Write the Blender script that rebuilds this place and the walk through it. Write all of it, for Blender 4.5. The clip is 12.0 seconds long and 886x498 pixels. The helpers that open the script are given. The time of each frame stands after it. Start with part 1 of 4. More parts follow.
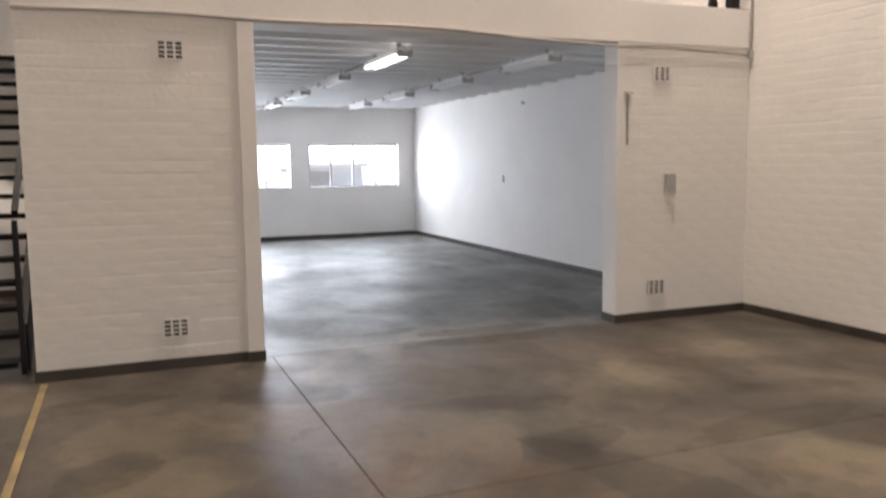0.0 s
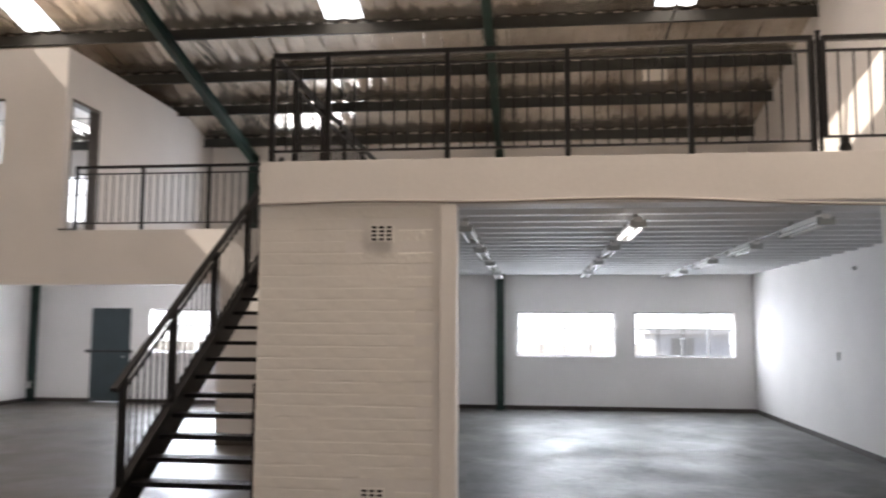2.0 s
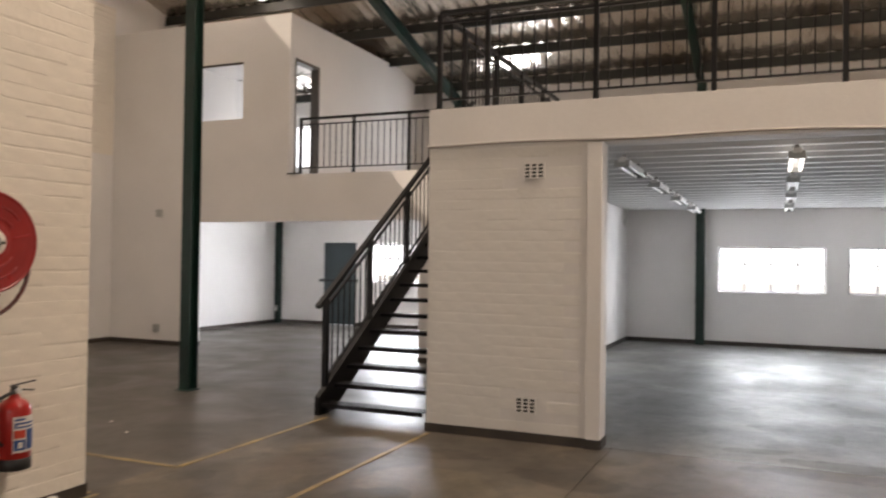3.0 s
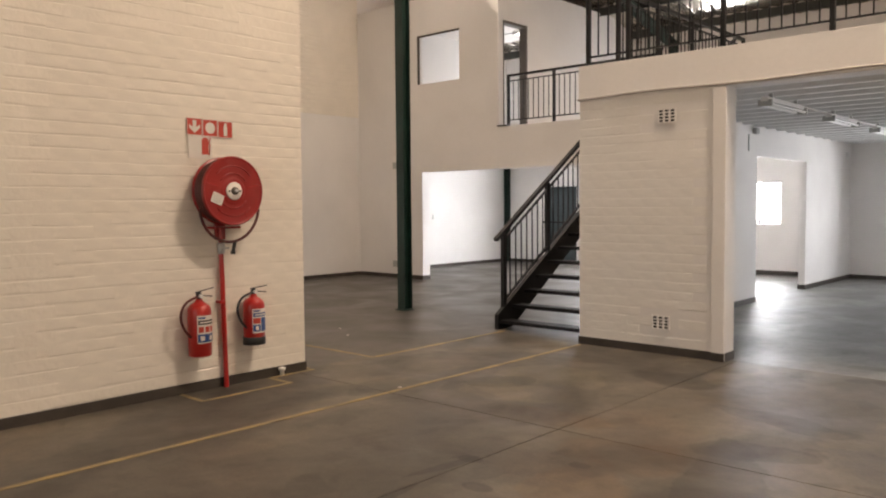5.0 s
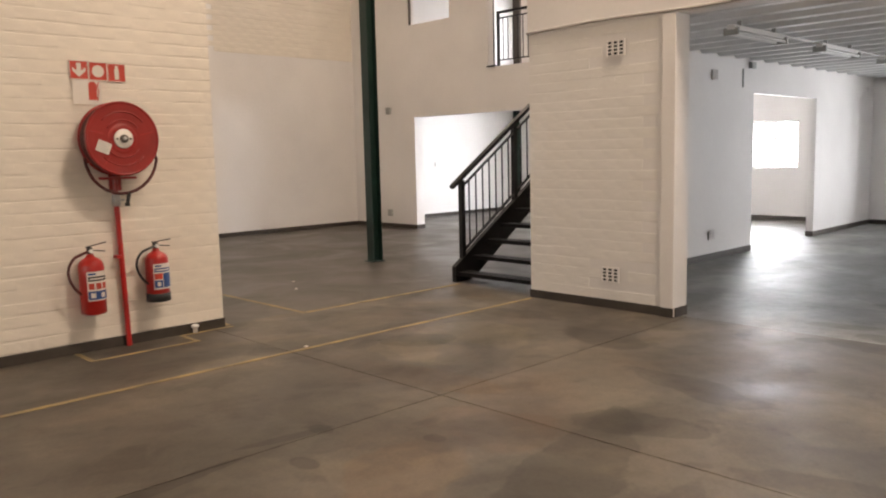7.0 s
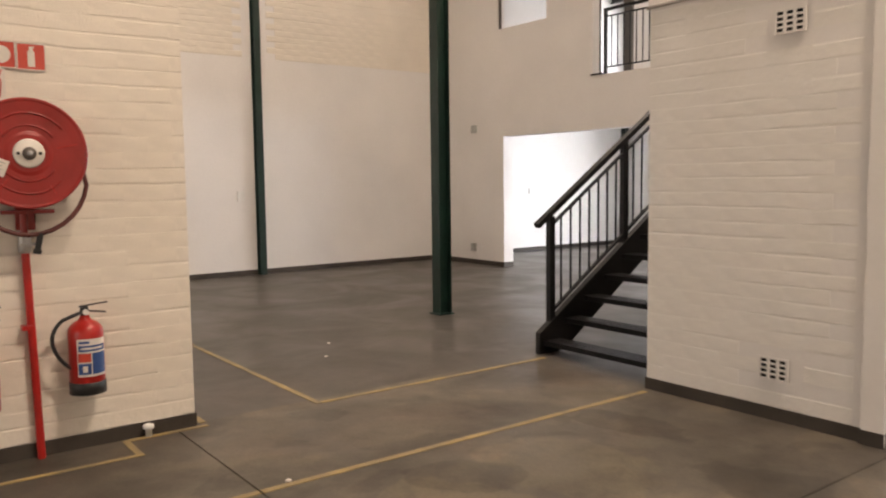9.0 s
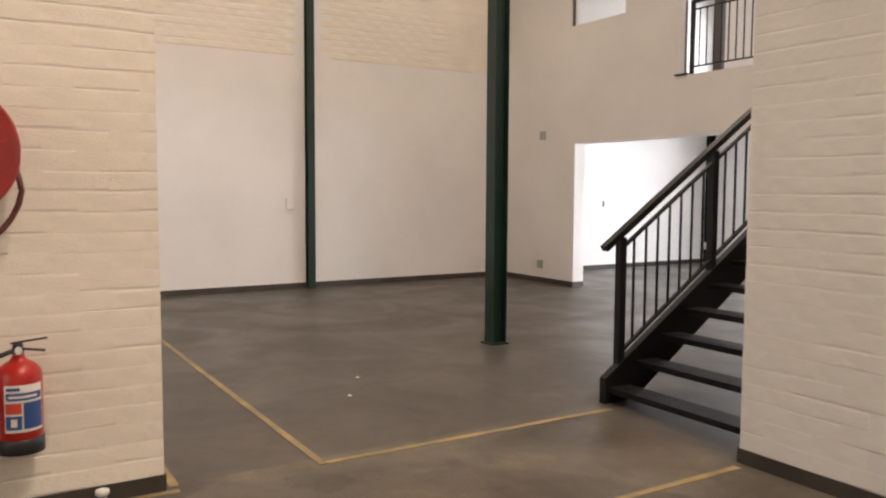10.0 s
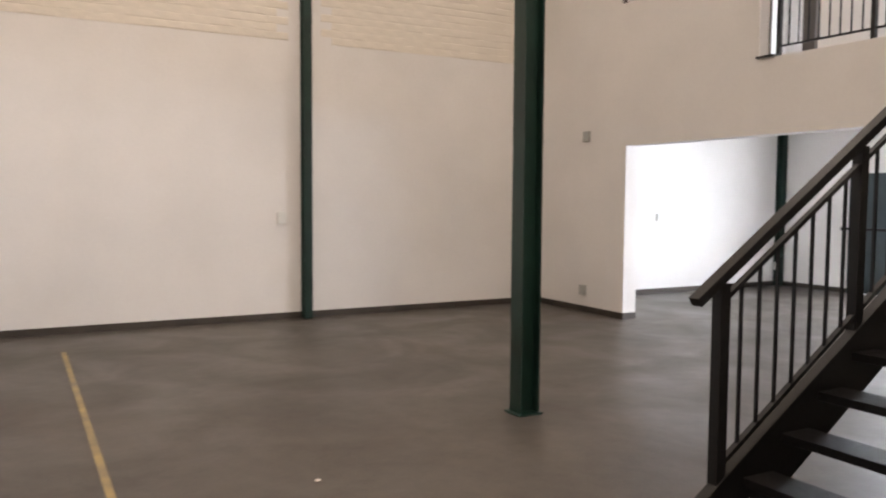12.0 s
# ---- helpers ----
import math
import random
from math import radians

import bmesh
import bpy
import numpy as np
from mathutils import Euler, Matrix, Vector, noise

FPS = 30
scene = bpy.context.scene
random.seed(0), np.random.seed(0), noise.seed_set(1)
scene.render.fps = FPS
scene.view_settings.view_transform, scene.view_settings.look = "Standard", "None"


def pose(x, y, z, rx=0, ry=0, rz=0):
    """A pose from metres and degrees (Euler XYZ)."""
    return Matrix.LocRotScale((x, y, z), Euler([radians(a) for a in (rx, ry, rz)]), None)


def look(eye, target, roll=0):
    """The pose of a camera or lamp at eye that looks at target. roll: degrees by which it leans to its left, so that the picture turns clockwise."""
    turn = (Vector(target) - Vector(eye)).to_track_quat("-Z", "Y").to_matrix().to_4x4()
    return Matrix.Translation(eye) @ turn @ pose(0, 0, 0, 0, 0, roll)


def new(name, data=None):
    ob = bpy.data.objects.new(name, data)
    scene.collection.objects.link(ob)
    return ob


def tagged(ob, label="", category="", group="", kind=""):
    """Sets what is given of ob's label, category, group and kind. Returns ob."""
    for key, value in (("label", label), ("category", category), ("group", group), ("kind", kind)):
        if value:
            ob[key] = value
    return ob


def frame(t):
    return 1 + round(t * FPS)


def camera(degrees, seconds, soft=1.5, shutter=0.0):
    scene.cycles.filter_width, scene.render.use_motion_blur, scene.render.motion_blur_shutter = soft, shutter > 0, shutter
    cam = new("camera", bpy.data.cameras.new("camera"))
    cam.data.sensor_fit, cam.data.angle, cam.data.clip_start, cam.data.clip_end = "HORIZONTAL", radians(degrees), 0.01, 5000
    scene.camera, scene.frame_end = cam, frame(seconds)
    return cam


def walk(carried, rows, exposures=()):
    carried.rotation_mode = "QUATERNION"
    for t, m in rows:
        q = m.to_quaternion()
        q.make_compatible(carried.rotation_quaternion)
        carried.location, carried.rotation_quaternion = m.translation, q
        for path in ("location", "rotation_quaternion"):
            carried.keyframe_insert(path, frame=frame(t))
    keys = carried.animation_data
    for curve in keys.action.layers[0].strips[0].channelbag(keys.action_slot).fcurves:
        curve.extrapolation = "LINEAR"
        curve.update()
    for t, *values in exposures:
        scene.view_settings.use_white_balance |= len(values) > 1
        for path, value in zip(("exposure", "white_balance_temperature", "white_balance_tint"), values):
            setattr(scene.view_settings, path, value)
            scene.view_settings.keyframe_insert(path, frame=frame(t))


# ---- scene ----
cam = camera(58.5, 12.0, 2.0, 0.4)
PATH = [
    (0, (0.252, 0.087, 1.623), (0.997, 1.931, 1.403), -0.7),
    (0.5, (0.688, 0.159, 1.702), (1.295, 2.064, 1.688), -0.3),
    (1, (1.128, 0.137, 1.744), (1.569, 2.084, 1.874), 0.1),
    (1.5, (1.515, 0.159, 1.738), (1.709, 2.14, 1.931), 0.1),
    (2, (1.916, 0.113, 1.737), (1.689, 2.091, 1.928), 0.3),
    (2.5, (2.336, -0.115, 1.7), (1.791, 1.805, 1.83), 0.1),
    (3, (2.746, -0.41, 1.66), (1.961, 1.429, 1.689), 0.8),
    (3.5, (3.169, -0.648, 1.647), (2.16, 1.079, 1.642), 0.3),
    (5.5, (4.838, -1.117, 1.562), (3.457, 0.322, 1.413), -0.7),
    (6, (5.088, -0.872, 1.542), (3.685, 0.538, 1.333), -1.4),
    (6.5, (5.117, -0.406, 1.528), (3.698, 0.983, 1.291), -1.6),
    (6.7, (5.08, -0.201, 1.534), (3.662, 1.189, 1.295), -1.4),
    (8.3, (3.939, 1.373, 1.585), (2.417, 2.654, 1.383), -0.8),
    (8.5, (3.776, 1.525, 1.564), (2.231, 2.781, 1.374), -0.5),
    (9, (3.301, 1.973, 1.56), (1.706, 3.168, 1.386), -0.7),
    (9.5, (2.922, 2.441, 1.565), (1.269, 3.556, 1.404), 0.0),
    (10, (2.523, 2.818, 1.574), (0.82, 3.856, 1.423), 0.3),
    (10.5, (2.156, 3.21, 1.589), (0.419, 4.191, 1.455), -0.3),
    (11, (1.731, 3.608, 1.607), (-0.065, 4.478, 1.476), -0.0),
    (11.5, (1.228, 3.897, 1.614), (-0.584, 4.734, 1.479), -0.6),
    (12, (0.799, 4.111, 1.611), (-0.953, 5.066, 1.481), 0.4),
]
walk(cam, [(t, look(eye, target, roll)) for t, eye, target, roll in PATH], [(0.0, 0.9, 6500, 15), (1.0, 0.69, 6500, 15), (2.5, 0.6, 6600, 15), (3.7, 0.76, 7300, 16), (5.5, 0.95, 7100, 16), (9.0, 1.05, 7050, 16), (12.0, 1.08, 6650, 15)])

# ---- light ----
world = bpy.data.worlds.new("sky")
scene.world = world
world.use_nodes = True
sky = world.node_tree.nodes.new("ShaderNodeTexSky")
sky.sky_type, sky.sun_disc = "NISHITA", False
SUN = Vector((1.95, 0.43, -2.27)).normalized()
sky.sun_elevation = math.asin(-SUN.z)
sky.sun_rotation = math.atan2(-SUN.x, -SUN.y)
world.node_tree.links.new(sky.outputs[0], world.node_tree.nodes["Background"].inputs[0])
world.node_tree.nodes["Background"].inputs[1].default_value = 0.12
sun = new("sun", bpy.data.lights.new("sun", "SUN"))
sun.data.energy, sun.data.angle, sun.data.color = 5.0, radians(0.6), (1.0, 0.9, 0.74)
sun.matrix_world = look((0, 0, 30), Vector((0, 0, 30)) + SUN)


def area(name, at, to, w, h, watts, colour):
    l = bpy.data.lights.new(name, "AREA")
    l.shape, l.size, l.size_y, l.energy, l.color = "RECTANGLE", w, h, watts, colour
    ob = new(name, l)
    ob.matrix_world = look(at, to)
    return ob


# the plan
XL, XR, YB, YS, YF, YM, XB, XW = -9.28, 6.35, 16.84, -8.0, 6.63, 11.25, -0.42, -1.66
YR, ZE, SL = 4.42, 5.65, 0.265
OFF = -5.19          # office side wall
FL = 3.13            # upper floor level
ROWS_SKY = ((-6.85, -6.2), (-1.5, -0.85), (3.85, 4.48))


def roof_z(y):
    return ZE + SL * (YB - y) if y > YR else ZE + SL * (YB - YR) - SL * (YR - y)


WINDOWS = [(1.57, 3.57, 1.10, 2.02), (3.97, 5.97, 1.10, 2.02), (-6.5, -4.5, 1.10, 2.05), (-3.7, -1.7, 1.10, 2.07), (-8.76, -6.9, 4.0, 5.05), (-3.62, -2.5, 4.06, 4.94)]
COOL, WARM = (0.82, 0.91, 1.0), (1.0, 0.87, 0.72)
for (x0, x1, z0, z1), watts in zip(WINDOWS, (115, 65, 260, 190, 60, 50)):
    area("window_daylight", ((x0 + x1) / 2, YB + 0.27, (z0 + z1) / 2), ((x0 + x1) / 2, 0, (z0 + z1) / 2 - (2.0 if z0 < 3 else 0.0)), x1 - x0, z1 - z0, watts, COOL)
for x0, x1 in ROWS_SKY:
    yc = (10.0 + 12.55) / 2
    area("skylight_daylight", ((x0 + x1) / 2, yc, roof_z(yc) + 0.06), ((x0 + x1) / 2, yc - SL * 3, roof_z(yc) - 3), x1 - x0, 2.6, 35, WARM)
# added fill lamp in an invented opening of the unseen south wall
FILL_X0, FILL_X1, FILL_Z = -0.6, 5.4, 4.6
area("gate_daylight", ((FILL_X0 + FILL_X1) / 2, YS - 0.2, FILL_Z / 2), ((FILL_X0 + FILL_X1) / 2, 0, FILL_Z / 2), FILL_X1 - FILL_X0, FILL_Z, 65, WARM)
# added fill lamps under the unseen part of the roof, to brighten the walls
for (x0, x1), watts in zip(ROWS_SKY, (62, 80, 300)):
    yc, run = (5.45, 1.9) if x0 > 3 else (6.6, 3.0)
    area("rooflight_daylight", ((x0 + x1) / 2, yc, roof_z(yc) - 0.06), ((x0 + x1) / 2, yc - (SL if yc > YR else -SL) * 3, roof_z(yc) - 3), x1 - x0, run, watts, WARM)


# ---- materials ----
def mat(name, base, rough=0.6, metal=0.0, vary=0.12, scale=1.5, fine=60.0, bump=0.15, tint=None, island=0.0, spec=0.5, obj=0.0):
    m = bpy.data.materials.new(name)
    m.use_nodes = True
    n, l = m.node_tree.nodes, m.node_tree.links
    b = n["Principled BSDF"]
    b.inputs["Roughness"].default_value, b.inputs["Metallic"].default_value = rough, metal
    b.inputs["Specular IOR Level"].default_value = spec
    co = n.new("ShaderNodeTexCoord")
    big, small = n.new("ShaderNodeTexNoise"), n.new("ShaderNodeTexNoise")
    for t, s, d in ((big, scale, 5), (small, fine, 3)):
        t.inputs["Scale"].default_value, t.inputs["Detail"].default_value = s, d
        l.new(co.outputs["Object"], t.inputs["Vector"])
    ramp = n.new("ShaderNodeValToRGB")
    dark = tint or tuple(c * (1 - 2.2 * vary) for c in base)
    ramp.color_ramp.elements[0].position, ramp.color_ramp.elements[1].position = 0.3, 0.65
    ramp.color_ramp.elements[0].color, ramp.color_ramp.elements[1].color = (*dark, 1), (*base, 1)
    l.new(big.outputs["Fac"], ramp.inputs["Fac"])
    hsv = n.new("ShaderNodeHueSaturation")
    l.new(ramp.outputs["Color"], hsv.inputs["Color"])
    ma = n.new("ShaderNodeMapRange")
    ma.inputs["To Min"].default_value, ma.inputs["To Max"].default_value = 1 - vary * 0.7, 1 + vary * 0.7
    l.new(small.outputs["Fac"], ma.inputs["Value"])
    value = ma.outputs["Result"]
    if island or obj:
        info = n.new("ShaderNodeNewGeometry") if island else n.new("ShaderNodeObjectInfo")
        m2 = n.new("ShaderNodeMapRange")
        a = island or obj
        m2.inputs["To Min"].default_value, m2.inputs["To Max"].default_value = 1 - a, 1 + a * 0.4
        l.new(info.outputs["Random Per Island" if island else "Random"], m2.inputs["Value"])
        mul = n.new("ShaderNodeMath")
        mul.operation = "MULTIPLY"
        l.new(value, mul.inputs[0]), l.new(m2.outputs["Result"], mul.inputs[1])
        value = mul.outputs[0]
    l.new(value, hsv.inputs["Value"])
    l.new(hsv.outputs["Color"], b.inputs["Base Color"])
    if bump:
        bp = n.new("ShaderNodeBump")
        bp.inputs["Strength"].default_value, bp.inputs["Distance"].default_value = bump, 0.01
        l.new(small.outputs["Fac"], bp.inputs["Height"])
        l.new(bp.outputs["Normal"], b.inputs["Normal"])
    return m


M_PLASTER = mat("white_painted_plaster", (0.80, 0.77, 0.745), 0.7, vary=0.045, scale=0.7, fine=25, bump=0.12)
M_BRICK = mat("painted_brick", (0.80, 0.77, 0.73), 0.6, vary=0.03, scale=2, fine=22, bump=0.35)
M_CREAM = mat("cream_painted_brick", (0.81, 0.745, 0.655), 0.6, vary=0.04, scale=1.3, fine=22, bump=0.35)
M_CEIL = mat("painted_deck", (0.78, 0.78, 0.78), 0.6, vary=0.05, scale=1, fine=20, bump=0.1)
M_SKIRT = mat("dark_grey_skirting_paint", (0.06, 0.048, 0.038), 0.6, vary=0.2, scale=3, fine=50)
M_BLACK = mat("black_steel_paint", (0.010, 0.009, 0.009), 0.42, vary=0.2, scale=4, fine=80, bump=0.08, spec=0.3)
M_TREAD = mat("black_checker_steel", (0.013, 0.011, 0.011), 0.55, vary=0.3, scale=6, fine=140, bump=0.5, spec=0.16)
M_GREEN = mat("dark_green_steel_paint", (0.006, 0.03, 0.021), 0.45, vary=0.2, scale=3, fine=60, bump=0.08)
M_PURLIN = mat("dark_steel_purlin", (0.035, 0.035, 0.03), 0.6, vary=0.2, scale=2, fine=40)
M_RED = mat("red_enamel", (0.33, 0.022, 0.019), 0.32, vary=0.1, scale=5, fine=60, bump=0.03)
M_RED2 = mat("red_cylinder_enamel", (0.44, 0.02, 0.016), 0.28, vary=0.06, scale=5, fine=60, bump=0.02)
M_RUBBER = mat("black_rubber", (0.02, 0.02, 0.02), 0.5, vary=0.1)
M_DARKRED = mat("dark_red_hose", (0.10, 0.018, 0.014), 0.5, vary=0.15, scale=10)
M_WHITE = mat("white_plastic", (0.78, 0.77, 0.74), 0.45, vary=0.03, bump=0)
M_GREY = mat("grey_plastic", (0.42, 0.42, 0.4), 0.5, vary=0.06, bump=0)
M_BLUE = mat("blue_print", (0.03, 0.08, 0.25), 0.5, vary=0.1, bump=0)
M_SIGN = mat("red_sign_vinyl", (0.55, 0.06, 0.035), 0.4, vary=0.08, bump=0)
M_SIGNW = mat("sign_white_vinyl", (0.75, 0.7, 0.64), 0.45, vary=0.06, bump=0)
M_STEEL = mat("galvanised_steel", (0.5, 0.5, 0.5), 0.4, 0.8, vary=0.1)
M_DOOR = mat("slate_green_door_paint", (0.032, 0.05, 0.055), 0.45, vary=0.12, scale=2, fine=40, bump=0.05)
M_DARK = mat("dark_void", (0.012, 0.012, 0.012), 0.9, vary=0.1, bump=0)
M_FRAME = mat("bronze_frame_paint", (0.12, 0.1, 0.085), 0.5, vary=0.1, bump=0.03)
M_WFRAME = mat("grey_window_frame_paint", (0.3, 0.3, 0.3), 0.45, vary=0.06, bump=0.03)
M_JAMB = mat("mauve_grey_frame_paint", (0.33, 0.3, 0.31), 0.5, vary=0.06, bump=0.03)
M_CONDUIT = mat("painted_conduit", (0.40, 0.37, 0.34), 0.5, vary=0.08, bump=0)
M_OUT = mat("pale_outdoor_paving", (0.38, 0.37, 0.34), 0.9, vary=0.15, scale=0.4, fine=8)


def foil():
    m = mat("silver_foil_insulation", (0.85, 0.80, 0.72), 0.22, 0.85, vary=0.15, scale=0.8, fine=9, bump=0.0, tint=(0.4, 0.33, 0.26))
    n, l = m.node_tree.nodes, m.node_tree.links
    b = n["Principled BSDF"]
    co = n.new("ShaderNodeTexCoord")
    mp = n.new("ShaderNodeMapping")
    mp.inputs["Scale"].default_value = (7, 0.45, 4)
    l.new(co.outputs["Object"], mp.inputs["Vector"])
    t = n.new("ShaderNodeTexNoise")
    t.inputs["Scale"].default_value, t.inputs["Detail"].default_value, t.inputs["Distortion"].default_value = 1.0, 2.5, 0.6
    l.new(mp.outputs["Vector"], t.inputs["Vector"])
    bp = n.new("ShaderNodeBump")
    bp.inputs["Strength"].default_value, bp.inputs["Distance"].default_value = 0.8, 0.06
    l.new(t.outputs["Fac"], bp.inputs["Height"])
    l.new(bp.outputs["Normal"], b.inputs["Normal"])
    return m


def concrete(name, stops, spots, rusty, gloss=(0.3, 0.6), spec=0.42, swell=0.25, blots=()):
    m = bpy.data.materials.new(name)
    m.use_nodes = True
    n, l = m.node_tree.nodes, m.node_tree.links
    b = n["Principled BSDF"]
    co = n.new("ShaderNodeTexCoord")

    def noise_at(s, d=5, dist=0.0, stretch=None):
        t = n.new("ShaderNodeTexNoise")
        t.inputs["Scale"].default_value, t.inputs["Detail"].default_value, t.inputs["Distortion"].default_value = s, d, dist
        if stretch:
            mp = n.new("ShaderNodeMapping")
            mp.inputs["Scale"].default_value = stretch
            l.new(co.outputs["Object"], mp.inputs["Vector"]), l.new(mp.outputs["Vector"], t.inputs["Vector"])
        else:
            l.new(co.outputs["Object"], t.inputs["Vector"])
        return t.outputs["Fac"]

    def ramp_of(fac, stops):
        r = n.new("ShaderNodeValToRGB")
        e = r.color_ramp.elements
        while len(e) < len(stops):
            e.new(0.5)
        for k, (p, c) in enumerate(stops):
            e[k].position, e[k].color = p, (*c, 1)
        l.new(fac, r.inputs["Fac"])
        return r.outputs["Color"]

    def mix(kind, f, a, c):
        x = n.new("ShaderNodeMix")
        x.data_type, x.blend_type = "RGBA", kind
        if isinstance(f, float):
            x.inputs["Factor"].default_value = f
        else:
            l.new(f, x.inputs["Factor"])
        l.new(a, x.inputs["A"]), l.new(c, x.inputs["B"])
        return x.outputs["Result"]

    base = ramp_of(noise_at(0.55, 6, 0.4), stops)
    stain = ramp_of(noise_at(0.95, 8, 0.5, (1, 0.7, 1)), [(0.43, (0.52, 0.51, 0.5)), (0.47, (0.8, 0.8, 0.8)), (0.53, (1, 1, 1)), (0.565, (1.45, 1.42, 1.34))])
    rust = ramp_of(noise_at(0.8, 4, 0.5, (1, 1, 2)), [(0.54, (0, 0, 0)), (0.68, (rusty, rusty, rusty))])
    wob = n.new("ShaderNodeTexNoise")
    wob.inputs["Scale"].default_value, wob.inputs["Detail"].default_value = 2.2, 6
    l.new(co.outputs["Object"], wob.inputs["Vector"])

    def blot(colour, x, y, sx, sy, rot, k):
        """A stain of its own outline: an ellipse with a ragged rim."""
        mp = n.new("ShaderNodeMapping")
        mp.vector_type = "TEXTURE"
        mp.inputs["Location"].default_value, mp.inputs["Rotation"].default_value, mp.inputs["Scale"].default_value = (x, y, 0), (0, 0, radians(rot)), (sx, sy, 1)
        l.new(co.outputs["Object"], mp.inputs["Vector"])
        sub, sc, add, ln = (n.new("ShaderNodeVectorMath") for _ in range(4))
        sub.operation, sc.operation, add.operation, ln.operation = "SUBTRACT", "MULTIPLY", "ADD", "LENGTH"
        sub.inputs[1].default_value, sc.inputs[1].default_value = (0.5, 0.5, 0.5), (1.7, 1.7, 0)
        l.new(wob.outputs["Color"], sub.inputs[0]), l.new(sub.outputs[0], sc.inputs[0])
        l.new(mp.outputs[0], add.inputs[0]), l.new(sc.outputs[0], add.inputs[1])
        flat = n.new("ShaderNodeVectorMath")
        flat.operation = "MULTIPLY"
        flat.inputs[1].default_value = (1, 1, 0)
        l.new(add.outputs[0], flat.inputs[0]), l.new(flat.outputs[0], ln.inputs[0])
        mask = n.new("ShaderNodeMapRange")
        mask.inputs["From Min"].default_value, mask.inputs["From Max"].default_value = 1.05, 0.95
        l.new(ln.outputs["Value"], mask.inputs["Value"])
        tone = n.new("ShaderNodeRGB")
        tone.outputs[0].default_value = (*k, 1) if isinstance(k, tuple) else (k, k * 0.99, k * 0.97, 1)
        return mix("MULTIPLY", mask.outputs["Result"], colour, tone.outputs[0])

    fine = ramp_of(noise_at(45, 4), [(0.3, (0.86, 0.86, 0.86)), (0.7, (1.06, 1.06, 1.06))])
    c = mix("MULTIPLY", spots, base, stain)
    drips = ramp_of(noise_at(2.6, 7, 0.35, (1, 0.8, 1)), [(0.36, (0.5, 0.49, 0.48)), (0.40, (1, 1, 1)), (0.62, (1, 1, 1)), (0.66, (1.25, 1.22, 1.15))])
    c = mix("MULTIPLY", spots * 0.85, c, drips)
    brown = n.new("ShaderNodeRGB")
    brown.outputs[0].default_value = (0.15, 0.095, 0.06, 1)
    c = mix("MIX", rust, c, brown.outputs[0])
    for b_ in blots:
        c = blot(c, *b_)
    mid = ramp_of(noise_at(8.0, 6, 0.4), [(0.32, (0.86, 0.86, 0.86)), (0.5, (1, 1, 1)), (0.7, (1.1, 1.09, 1.06))])
    c = mix("MULTIPLY", 0.9, c, mid)
    c = mix("MULTIPLY", 1.0, c, fine)
    l.new(c, b.inputs["Base Color"])
    rr = n.new("ShaderNodeMapRange")
    rr.inputs["From Min"].default_value, rr.inputs["From Max"].default_value = 0.3, 0.7
    rr.inputs["To Min"].default_value, rr.inputs["To Max"].default_value = gloss
    l.new(noise_at(1.1, 6, 0.6), rr.inputs["Value"])
    l.new(rr.outputs["Result"], b.inputs["Roughness"])
    b.inputs["Specular IOR Level"].default_value = spec
    bp = n.new("ShaderNodeBump")
    bp.inputs["Strength"].default_value, bp.inputs["Distance"].default_value = swell, 0.012
    l.new(noise_at(5.0, 4, 0.3), bp.inputs["Height"])
    l.new(bp.outputs["Normal"], b.inputs["Normal"])
    return m


def line_paint():
    m = mat("worn_yellow_line_paint", (0.37, 0.265, 0.105), 0.55, vary=0.2, scale=3.2, fine=30, bump=0.1, tint=(0.15, 0.125, 0.085))
    return m


def glass():
    m = bpy.data.materials.new("window_glass")
    m.use_nodes = True
    n, l = m.node_tree.nodes, m.node_tree.links
    tr, gl, mx = n.new("ShaderNodeBsdfTransparent"), n.new("ShaderNodeBsdfGlossy"), n.new("ShaderNodeMixShader")
    mx.inputs[0].default_value = 0.05
    gl.inputs["Roughness"].default_value = 0.03
    l.new(tr.outputs[0], mx.inputs[1]), l.new(gl.outputs[0], mx.inputs[2])
    l.new(mx.outputs[0], n["Material Output"].inputs["Surface"])
    return m


def lit(name, colour, strength):
    m = bpy.data.materials.new(name)
    m.use_nodes = True
    b = m.node_tree.nodes["Principled BSDF"]
    b.inputs["Base Color"].default_value = (0.8, 0.8, 0.8, 1)
    b.inputs["Emission Color"].default_value, b.inputs["Emission Strength"].default_value = (*colour, 1), strength
    return m


